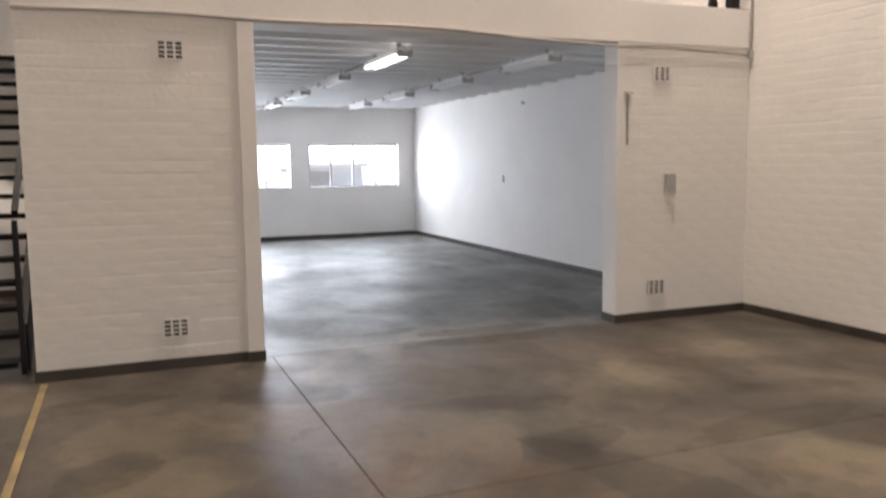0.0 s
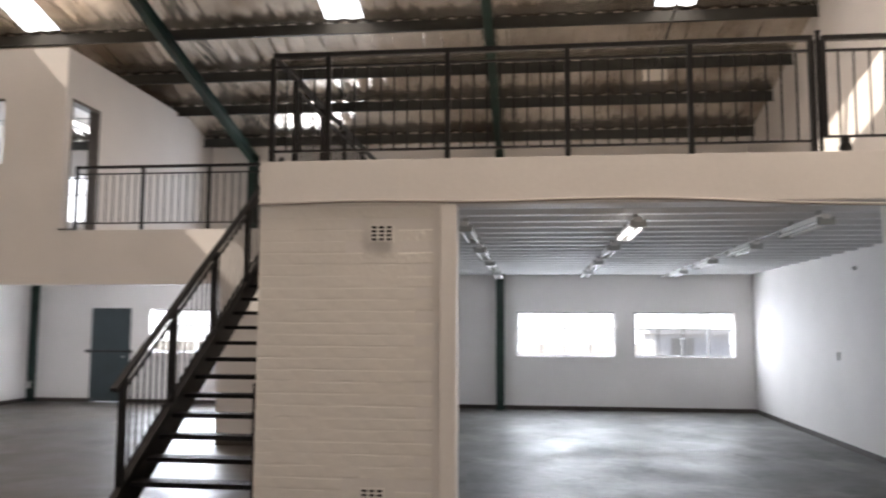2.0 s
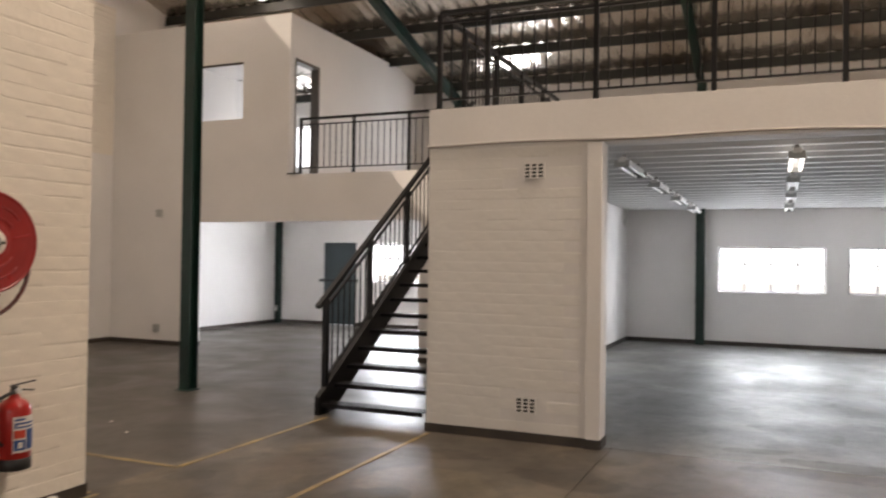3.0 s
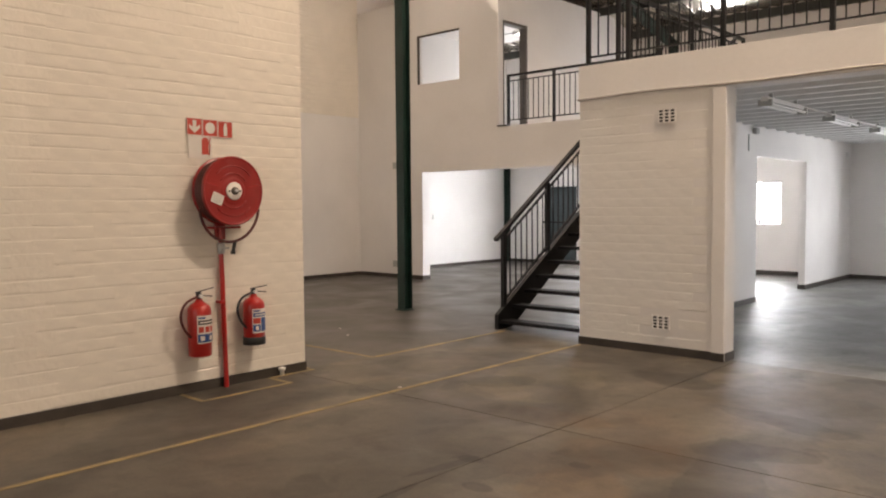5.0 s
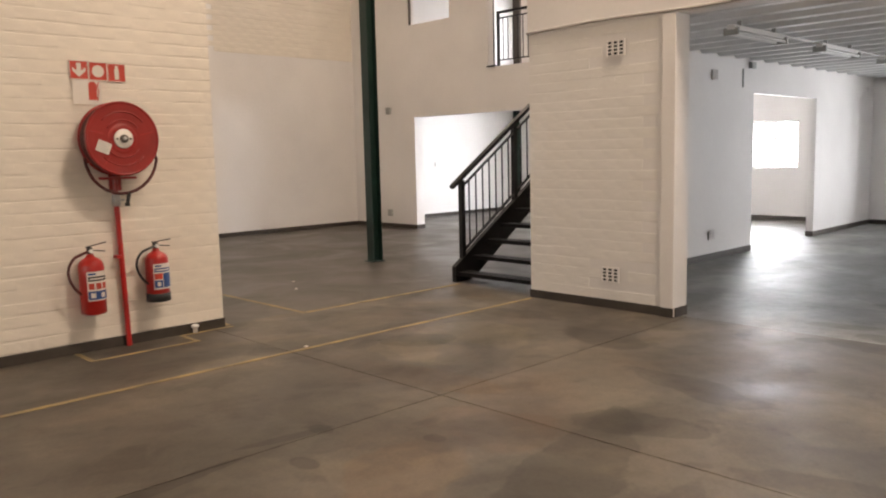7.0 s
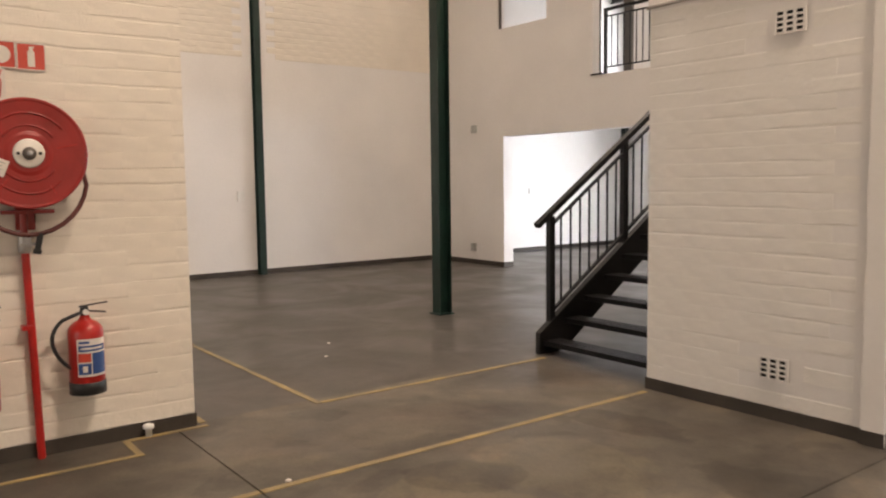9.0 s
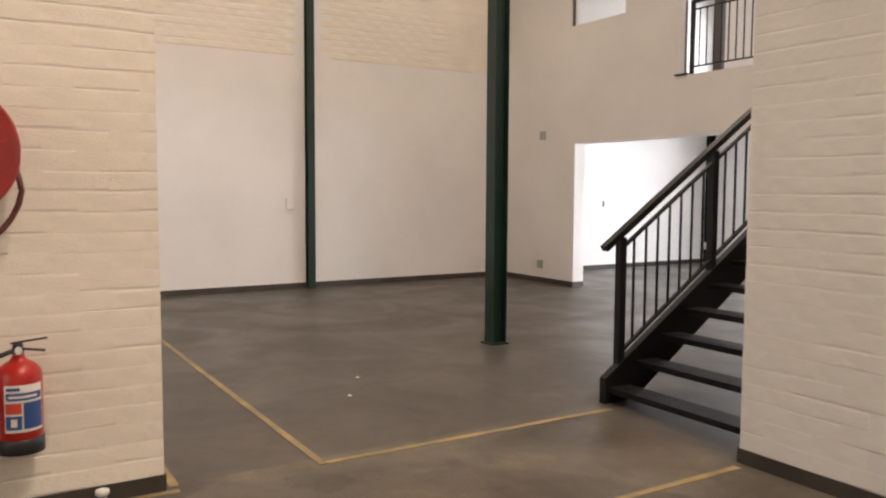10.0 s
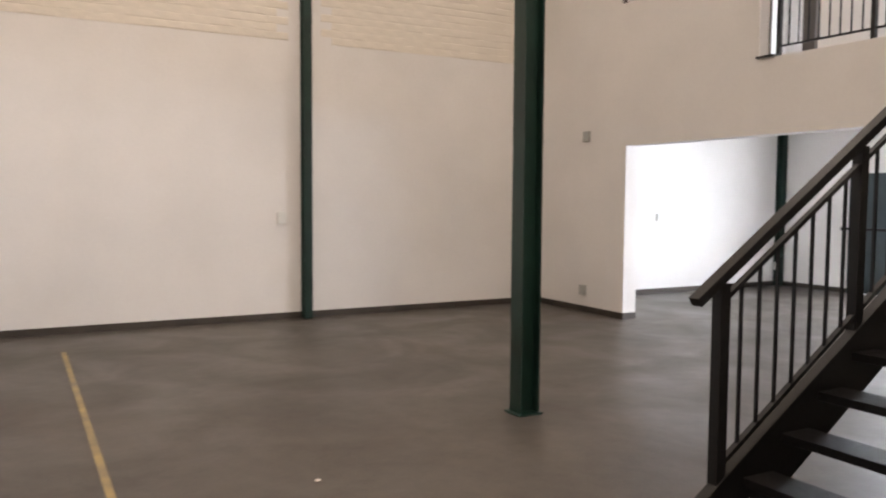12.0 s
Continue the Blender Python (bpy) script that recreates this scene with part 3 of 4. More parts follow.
for a in ((YS, 3.675, "x", XW, 1), (-6.68, XW + 0.009, "y", 3.675, 1), (-8.24, -7.59, "y", 3.675, 1), (XB, 1.15, "y", YF, -1), (1.145, 1.288, "y", YF - 0.03, -1), (4.72, 4.80, "y", YF - 0.006, -1), (4.80, XR, "y", YF, -1),
          (YF + 0.24, YB, "x", XR, -1), (YS, YF, "x", XR, -1), (YF + 0.22, 11.66, "x", -0.30, 1), (14.05, YB, "x", -0.30, 1),
          (-6.98, XB, "y", YB, -1), (XL, -7.84, "y", YB, -1), (-0.30, XR, "y", YB, -1), (YS, YM, "x", XL, 1), (YM + 0.22, YB, "x", XL, 1),
          (XL, -7.27, "y", YM, -1), (-2.65, XB, "y", YM, -1), (YM, YM + 0.22, "x", -2.65, -1), (YF, YM, "x", XB, -1), (YM + 0.22, 11.66, "x", XB, -1), (14.05, YB, "x", XB, -1),
          (YF, YF + 0.22, "x", 1.282, 1), (YF, YF + 0.22, "x", 4.728, -1), (YM, YM + 0.22, "x", -7.27, 1), (XB, -0.3, "y", 14.05, -1), (XB, -0.3, "y", 11.66, 1)):
    skirting(*a)

# floor lines
W = 0.023


def line(x0, x1, y0, y1, label="worn yellow floor marking line"):
    return solid("floor_line", B(x0, x1, y0, y1, 0.0, 0.004), M_LINE, label, kind="", category="floor marking", group="yellow floor lines", at=((x0 + x1) / 2, (y0 + y1) / 2, 0))


line(-0.36 - W, -0.36 + W, YS + 0.1, 3.545)
line(-0.36 - W, -0.36 + W, 3.555, 6.55)
line(-8.1, -1.62 + W, 4.54 - W, 4.54 + W)
line(-1.62 - W, -1.62 + W, 4.54 + W, 6.76)
line(-1.31 - W * 0.8, -1.31 + W * 0.8, 2.33, 3.25, "thin yellow line marking the hose reel bay")
line(-1.62, -1.31 - W * 0.8, 3.21, 3.25, "thin yellow line marking the hose reel bay")
line(-5.4, -1.69, 3.71, 3.71 + 2 * W, "yellow line along the foot of the white wall")
line(-1.635, -1.595, 3.25, 3.74, "thin yellow line marking the hose reel bay")
line(-1.65, -1.31 - W * 0.8, 2.33, 2.37, "thin yellow line marking the hose reel bay")


# ---- windows and doors ----
def window(name, x0, x1, z0, z1, label, bars=3):
    w = thing(name, ((x0 + x1) / 2, YB + 0.1, z0), label, "window", kind="structure")
    bm = bmesh.new()
    for a, b, c, d in ((x0, x1, z0, z0 + 0.035), (x0, x1, z1 - 0.035, z1), (x0, x0 + 0.035, z0 + 0.035, z1 - 0.035), (x1 - 0.035, x1, z0 + 0.035, z1 - 0.035)):
        box(bm, a, b, YB + 0.1, YB + 0.14, c, d)
    f = part("window_frame", bm, M_WFRAME, w)
    n = bars + 1
    step, zm = (x1 - x0) / n, z0 + (z1 - z0) * 0.62
    for k in range(1, n):
        part("mullion", B(x0 + k * step - 0.018, x0 + k * step + 0.018, YB + 0.105, YB + 0.135, z0 + 0.035, z1 - 0.035), M_WFRAME, w)
    for k in range(n):
        a, b = x0 + k * step + (0.035 if k == 0 else 0.018), x0 + (k + 1) * step - (0.035 if k == n - 1 else 0.018)
        part("glazing_bar", B(a, b, YB + 0.108, YB + 0.132, zm - 0.012, zm + 0.012), M_WFRAME, w)
        for c, d in ((z0 + 0.035, zm - 0.012), (zm + 0.012, z1 - 0.035)):
            g = part("pane", B(a, b, YB + 0.118, YB + 0.122, c, d), M_GLASS, w)
            g.visible_shadow = False
    part("window_sill", B(x0 - 0.01, x1 + 0.01, YB - 0.02, YB + 0.1, z0 - 0.03, z0 + 0.004), M_PLASTER, w)
    return w


for k, (x0, x1, z0, z1) in enumerate(WINDOWS):
    window("window_%d" % (k + 1), x0, x1, z0, z1, "steel framed window with small panes, bright daylight outside", 1 if k >= 4 else 3)

ow = thing("window_7", (-6.8, YM, 4.17), "square internal office window with a dark frame", "window", kind="structure")
part("window_frame", box(box(bmesh.new(), -7.4, -6.2, YM + 0.02, YM + 0.06, 5.165, 5.2), -7.4, -7.37, YM + 0.02, YM + 0.06, 4.17, 5.165), M_FRAME, ow)
g = part("pane", B(-7.37, -6.2, YM + 0.04, YM + 0.044, 4.17, 5.165), M_GLASS, ow)
g.visible_shadow = False

od = thing("door_2", (OFF, 11.8, FL), "bronze door frame of an open doorway", "door frame", kind="structure")
bm = box(bmesh.new(), OFF - 0.155, OFF + 0.01, 12.15, 12.2, FL, 5.22)
box(bm, OFF - 0.155, OFF + 0.01, 11.4, 12.15, 5.17, 5.22)
box(bm, OFF - 0.155, OFF + 0.01, 11.4, 11.43, FL, 5.17)
part("door_frame", bm, M_FRAME, od)

d1 = thing("door_1", (-7.41, YB, 0), "closed dark slate steel door with a locking bar", "door", kind="structure")
part("leaf", B(-7.82, -7.0, YB - 0.02, YB + 0.03, 0.025, 2.03, bevel=0.004), M_DOOR, d1)
bm = box(bmesh.new(), -7.86, -7.82, YB - 0.03, YB + 0.1, 0, 2.07)
box(bm, -7.0, -6.96, YB - 0.03, YB + 0.1, 0, 2.07), box(bm, -7.82, -7.0, YB - 0.03, YB + 0.1, 2.03, 2.07)
part("door_frame", bm, M_DOOR, d1)
part("locking_bar", box(bmesh.new(), -7.96, -6.9, YB - 0.09, YB - 0.05, 1.1, 1.14), M_BLACK, d1, "black locking bar")
for x in (-7.93, -6.93):
    part("bar_bracket", B(x - 0.02, x + 0.02, YB - 0.1, YB, 1.085, 1.155), M_BLACK, d1)
part("door_handle", rod(bmesh.new(), (-7.1, YB - 0.06, 1.0), (-7.1, YB - 0.02, 1.0), 0.02), M_STEEL, d1)


for k, (a, b) in enumerate(SIDE_DOORS):
    dd = thing("door_%d" % (3 + k), ((a + b) / 2, 3.675, 0), "closed pale door in a mauve-grey projecting frame", "door", kind="structure")
    part("leaf", B(a + 0.04, b - 0.04, 3.635, 3.675, 0.01, 2.04, bevel=0.003), M_WHITE, dd)
    bm = box(bmesh.new(), a - 0.04, a + 0.04, 3.595, 3.71, 0, 2.12)
    box(bm, b - 0.04, b + 0.04, 3.595, 3.71, 0, 2.12), box(bm, a + 0.04, b - 0.04, 3.595, 3.71, 2.04, 2.12)
    part("door_frame", bm, M_JAMB, dd, "mauve-grey door frame")
    part("door_handle", rod(bmesh.new(), (b - 0.12, 3.675, 1.0), (b - 0.12, 3.71, 1.0), 0.012), M_STEEL, dd)


# ---- balustrades ----
def balustrade(name, a, b, posts, label, top=0.97, group="steel balustrades", gate=False):
    """A rail from a to b on its floor, posts at distances along, thin balusters between."""
    a, b = Vector(a), Vector(b)
    d = (b - a)
    L = d.length
    d.normalize()
    up = Vector((0, 0, 1))
    r = thing(name, a, label, "railing", group)
    part("handrail", bar(bmesh.new(), a + up * top, b + up * top, 0.05, 0.04), M_BLACK, r)
    ps = posts
    for p in ps:
        if not gate:
            q = a + d * p
            part("post", bar(bmesh.new(), q, q + up * (top - 0.02), 0.045, 0.045), M_BLACK, r)
    for p, q in zip(ps, ps[1:]):
        s, e = a + d * (p + 0.022), a + d * (q - 0.022)
        part("top_bar", bar(bmesh.new(), s + up * (top - 0.105), e + up * (top - 0.105), 0.03, 0.018), M_BLACK, r)
        part("bottom_bar", bar(bmesh.new(), s + up * 0.11, e + up * 0.11, 0.03, 0.018), M_BLACK, r)
        n = max(2, round((q - p) / 0.115))
        for k in range(1, n):
            c = a + d * (p + (q - p) * k / n)
            part("baluster", bar(bmesh.new(), c + up * 0.119, c + up * (top - 0.114), 0.013, 0.013), M_BLACK, r)
    return r


RY = YF + 0.1
balustrade("balustrade", (-0.36, RY, FL), (4.2, RY, FL), (0.0, 0.5, 1.55, 2.57, 3.58, 4.55), "black steel balustrade along the mezzanine edge")
balustrade("balustrade", (-0.36, RY + 0.06, FL), (-0.36, 11.2, FL), (0.6, 1.6, 2.6, 3.6, 4.4), "black steel balustrade beside the stair well")
landing_rail = balustrade("balustrade", (-5.02, YM + 0.08, FL), (-1.78, YM + 0.08, FL), (0.02, 1.08, 2.12, 3.2), "black steel balustrade along the landing")

part("foot_plate", B(-5.21, -4.98, YM - 0.03, YM + 0.11, FL, FL + 0.022, bevel=0.003), M_BLACK, landing_rail)

gate = balustrade("sliding_gate", (4.27, RY - 0.02, FL + 0.03), (6.12, RY - 0.02, FL + 0.03), (0.0, 0.85, 1.83), "black steel gate in the mezzanine railing on small wheels", top=0.93, gate=True)
for x in (4.27, 5.12, 6.1):
    part("stile", bar(bmesh.new(), (x, RY - 0.02, FL + 0.13), (x, RY - 0.02, FL + 0.94), 0.045, 0.045), M_BLACK, gate)
for x in (4.42, 5.92):
    part("wheel", rod(bmesh.new(), (x, RY - 0.045, FL + 0.045), (x, RY + 0.005, FL + 0.045), 0.045, 14), M_BLACK, gate)
    part("wheel_bracket", B(x - 0.03, x + 0.03, RY - 0.05, RY + 0.01, FL + 0.08, FL + 0.135), M_BLACK, gate)
for x, w, h, lab in ((4.245, 0.03, 1.02, "thin black steel gate post"), (6.19, 0.1, 1.06, "thick black steel gate post on the mezzanine")):
    gp = thing("gate_post", (x, RY, FL), lab, "post", "gate posts")
    part("post", B(x - w / 2, x + w / 2, RY - w / 2, RY + w / 2, FL, FL + h, bevel=0.005), M_BLACK, gp)
    part("cap", B(x - w / 2 - 0.004, x + w / 2 + 0.004, RY - w / 2 - 0.004, RY + w / 2 + 0.004, FL + h, FL + h + 0.012), M_BLACK, gp)
part("bracket", B(6.24, 6.35, RY - 0.03, RY + 0.03, FL + 0.9, FL + 0.95), M_BLACK, gp)

# ---- stair ----
NR = 18
RISE = 0.177
GO = 0.2615
SY0 = 6.80
SX0, SX1 = -1.77, -0.53
stair = thing("staircase", (SX0, SY0, 0), "black steel open-riser staircase up to the landing", "staircase")


def pitch_z(y):
    return (y - SY0) * 0.675


for x, nm in ((SX0, "outer_stringer"), (SX1, "inner_stringer")):
    bm = bmesh.new()
    prof = [(SY0 + 0.34, 0.02), (YM - 0.01, pitch_z(YM) - 0.2), (YM - 0.01, min(FL, pitch_z(YM) + 0.13))]
    prof = [(SY0 + 0.02, 0.0), (SY0 + 0.22, 0.0), *prof, (SY0 + 0.02, 0.19)] if x == SX0 else [(SY0 + 0.28, 0.0), *prof, (SY0 + 0.28, 0.17 + 0.3 * 0.68)]
    s = [[bm.verts.new((xx, y, z)) for y, z in prof] for xx in (x - 0.03, x + 0.03)]
    bm.faces.new(s[0]), bm.faces.new(s[1][::-1])
    for k in range(len(prof)):
        j = (k + 1) % len(prof)
        bm.faces.new((s[0][k], s[0][j], s[1][j], s[1][k]))
    bmesh.ops.recalc_face_normals(bm, faces=bm.faces[:])
    part(nm, bm, M_BLACK, stair)
for k in range(1, NR):
    z = 0.12 + RISE * (k - 1)
    y = SY0 + GO * (k - 1) + 0.06
    bm = box(bmesh.new(), SX0 + 0.03, SX1 - 0.03, y, y + 0.205, z - 0.01, z)
    box(bm, SX0 + 0.03, SX1 - 0.03, y, y + 0.006, z - 0.042, z - 0.01)
    box(bm, SX0 + 0.03, SX1 - 0.03, y + 0.199, y + 0.205, z - 0.042, z - 0.01)
    part("tread", bm, M_TREAD, stair)
stops = (6.985, 7.97, 8.98, 9.99, 11.0)
TOPR = 1.12
for y in stops:
    part("post", B(SX0 - 0.035, SX0 + 0.02, y - 0.03, y + 0.03, pitch_z(y) + 0.06, pitch_z(y) + TOPR - 0.02), M_BLACK, stair)
ya, yb = 6.81, YM + 0.05
part("handrail", bar(bmesh.new(), (SX0, ya, pitch_z(ya) + TOPR + 0.02), (SX0, yb, pitch_z(yb) + TOPR + 0.02), 0.06, 0.045), M_BLACK, stair)
for y0, y1 in zip(stops, stops[1:]):
    a, b = y0 + 0.03, y1 - 0.03
    for off in (TOPR - 0.1, 0.24):
        part("sloping_bar", bar(bmesh.new(), (SX0, a, pitch_z(a) + off), (SX0, b, pitch_z(b) + off), 0.03, 0.022), M_BLACK, stair)
    for k in range(1, 8):
        y = y0 + (y1 - y0) * k / 8
        part("baluster", bar(bmesh.new(), (SX0, y, pitch_z(y) + 0.245), (SX0, y, pitch_z(y) + TOPR - 0.105), 0.014, 0.014), M_BLACK, stair)
for y in (6.97, 8.95, 10.95):
    part("inner_post", B(SX1 - 0.02, SX1 + 0.02, y - 0.02, y + 0.02, max(0.0, pitch_z(y) - 0.12), pitch_z(y) + TOPR - 0.02), M_BLACK, stair)
part("inner_handrail", bar(bmesh.new(), (SX1, 7.02, pitch_z(7.02) + TOPR), (SX1, yb, pitch_z(yb) + TOPR), 0.045, 0.04), M_BLACK, stair)


# ---- fluorescent lamps ----
def lamp(x, y, z, on, top=2.792, L=1.2):
    t = thing("fluorescent_lamp", (x, y, z), "white fluorescent batten with bare tubes hung below the deck", "ceiling light", "fluorescent lamps")
    part("batten", B(x - 0.04, x + 0.04, y, y + L, z, z + 0.05, bevel=0.008), M_WHITE, t)
    for dx in (-0.05, 0.05):
        part("tube", rod(bmesh.new(), (x + dx, y + 0.04, z - 0.03), (x + dx, y + L - 0.04, z - 0.03), 0.016, 10), M_TUBE_ON if on else M_WHITE, t)
    for yy in (y + 0.005, y + L - 0.035):
        part("end_holder", B(x - 0.075, x + 0.075, yy, yy + 0.03, z - 0.05, z + 0.02), M_GREY, t)
    for yy in (y + 0.2, y + L - 0.2):
        part("hanger", B(x - 0.02, x + 0.02, yy - 0.015, yy + 0.015, z + 0.05, top), M_GREY, t)


for x, y0, n in ((1.25, 7.7, 4), (2.88, 7.5, 4), (4.5, 7.4, 4)):
    for k in range(n):
        lamp(x, y0 + 2.25 * k, 2.69, x == 2.88 and k == 0)
    for k in range(n):
        a = y0 + 2.25 * k + 1.2
        b = a + 1.05 if k < n - 1 else YB - 0.3
        solid("conduit", rod(bmesh.new(), (x, a, 2.735), (x, b, 2.735), 0.012), M_CONDUIT, "pale conduit linking ceiling lamps", kind="", category="conduit", at=(x, a, 2.735), group="lamp conduits")

for y in (12.6, 14.6):
    lamp(-7.3, y, 5.8, True, 5.9)

fl = thing("floodlight", (4.05, 14.0, roof_z(14.0)), "pale rectangular floodlight fixed beneath the roof", "floodlight")
part("housing", B(3.84, 4.26, 13.93, 14.03, 6.03, 6.29, bevel=0.015), M_SIGNW, fl)
part("bracket", B(4.03, 4.07, 13.96, 14.0, 6.29, roof_z(14.0)), M_PURLIN, fl)
solid("roof_conduit", tube(bmesh.new(), [(4.05, 13.9, roof_z(13.9) - 0.16), (4.1, 13.0, roof_z(13.0) - 0.2), (4.15, 12.0, roof_z(12.0) - 0.2)], 0.02), M_PURLIN, "dark conduit under the roof", kind="", category="conduit")

# cable along the beam, and the conduit in the corner
def cable_z(x):
    k = max(0.0, min(1.0, (x - 3.0) / 1.75))
    return 2.765 + 0.008 * math.sin(x * 3.1) - 0.075 * k * k * (3 - 2 * k) + 0.03 * max(0.0, min(1.0, (x - 4.75) / 0.5)) - 0.05 * max(0.0, (x - 5.4))


pts = [(XB + (XR - XB - 0.02) * k / 60, YF - 0.028, cable_z(XB + (XR - XB - 0.02) * k / 60)) for k in range(61)]
solid("cable", tube(bmesh.new(), pts, 0.013, 6), M_CONDUIT, "pale painted cable running along the beam", kind="", category="cable")
cv = thing("corner_conduit", (XR - 0.025, YF - 0.03, 2.68), "pale conduit rising in the wall corner", "conduit")
part("pipe", rod(bmesh.new(), (XR - 0.025, YF - 0.03, 2.7), (XR - 0.025, YF - 0.03, 4.05), 0.014), M_CONDUIT, cv)
part("junction", B(XR - 0.06, XR - 0.002, YF - 0.06, YF - 0.015, 2.64, 2.72, bevel=0.006), M_GREY, cv)


# ---- vents, boxes and switches ----
def vent(x, y, z, axis="y", w=0.19, h=0.135):
    v = thing("air_brick_vent", (x, y, z), "white painted air brick vent with dark slots", "vent", "air brick vents")
    s = -1 if axis == "y" else 1

    def place(bm):
        if axis == "x":
            bm.transform(Matrix.Translation((x, y, z)) @ Matrix.Rotation(radians(90), 4, "Z") @ Matrix.Translation((-x, -y, -z)))
        return bm

    part("backing", place(B(x - w / 2, x + w / 2, y - 0.012, y - 0.004, z - h / 2, z + h / 2)), M_DARK, v)
    for k in range(4):
        c = x - w / 2 + w * k / 3
        part("upright_bar", place(B(c - 0.009, c + 0.009, y - 0.024, y - 0.0125, z - h / 2 - 0.006, z + h / 2 + 0.006)), M_PLASTER, v)
    for k in range(5):
        c = z - h / 2 + h * k / 4
        part("cross_bar", place(B(x - w / 2, x + w / 2, y - 0.022, y - 0.0125, c - 0.006, c + 0.006)), M_PLASTER, v)
    return v


VENTS = [(0.65, 2.5), (0.595, 0.335), (5.235, 2.455), (5.21, 0.335)]
for x, z in VENTS:
    vent(x, YF, z)
for y, z in ((10.43, 2.53), (10.41, 0.35)):
    vent(-0.30, y, z, "x", 0.13, 0.13)


def plate(name, x, y, z, axis, side, w, h, label, cat, material=M_WHITE, depth=0.035):
    t = thing(name, (x, y, z), label, cat)

    def b(dw, d0, d1, dh, bev):
        p = sorted((d0 * side, d1 * side))
        if axis == "x":
            return B(x + p[0], x + p[1], y - dw, y + dw, z - dh, z + dh, bevel=bev)
        return B(x - dw, x + dw, y + p[0], y + p[1], z - dh, z + dh, bevel=bev)

    part("box", b(w / 2, 0.0, depth, h / 2, 0.004), material, t)
    part("face", b(w * 0.3, depth - 0.001, depth + 0.006, h * 0.3, 0.0), material, t)
    return t


plate("socket_box", -8.07, YM, 2.48, "y", -1, 0.13, 0.14, "grey wall box high on the office wall", "wall box", M_GREY)
plate("socket_box", -8.1, YM, 0.31, "y", -1, 0.13, 0.14, "grey socket box low on the office wall", "wall box", M_GREY)
plate("socket_box", XL, 7.2, 1.33, "x", 1, 0.12, 0.16, "pale switch box on the white wall", "switch")
plate("light_switch", -3.7, 3.675, 1.33, "y", 1, 0.09, 0.14, "grey switch box on the white wall", "switch", M_GREY)
plate("light_switch", XL, 13.77, 1.3, "x", 1, 0.09, 0.12, "white light switch on the wall", "switch")
plate("isolator_switch", 5.345, YF, 1.38, "y", -1, 0.1, 0.19, "grey isolator switch on the painted brick", "switch", M_GREY, 0.06)
plate("light_switch", XR, 12.37, 1.31, "x", -1, 0.09, 0.12, "white light switch on the wall", "switch")
plate("wall_sensor", XR, 11.62, 2.55, "x", -1, 0.05, 0.05, "small dark sensor high on the wall", "sensor", M_GREY)
plate("alarm_box", -0.30, 11.53, 2.72, "x", 1, 0.13, 0.09, "small grey alarm box above the doorway", "alarm", M_GREY, 0.06)
plate("wall_box", -0.30, 16.5, 2.53, "x", 1, 0.1, 0.14, "pale wall box near the corner", "wall box")
solid("cable_strip", B(-0.30, -0.285, 11.28, 11.3, 2.4, 2.66), M_GREY, "grey cable strip on the wall", kind="", category="cable")
solid("cable_strip", B(4.835, 4.85, YF - 0.02, YF, 1.77, 2.25), M_CONDUIT, "pale cable strip on the painted brick", kind="", category="cable")
solid("cable_strip", B(4.8, 4.9, YF - 0.022, YF, 2.255, 2.27), M_CONDUIT, "pale cable strip on the painted brick", kind="", category="cable")
solid("corner_pipe", rod(bmesh.new(), (XL + 0.1, YB - 0.2, 0.3), (XL + 0.1, YB - 0.2, 0.45), 0.03), M_WHITE, "short white pipe at the column", kind="", category="pipe", at=(XL + 0.1, YB - 0.2, 0.3))
ob = solid("pipe_stub", lathe(bmesh.new(), [(0.02, 0), (0.02, 0.05), (0.034, 0.055), (0.034, 0.075), (0.01, 0.085)], (XW + 0.04, 3.37, 0.0), n=12), M_WHITE, "small white pipe stub beside the skirting", kind="", category="pipe", at=(XW + 0.04, 3.37, 0))

# ---- fire point ----
PX = XW + 0.005


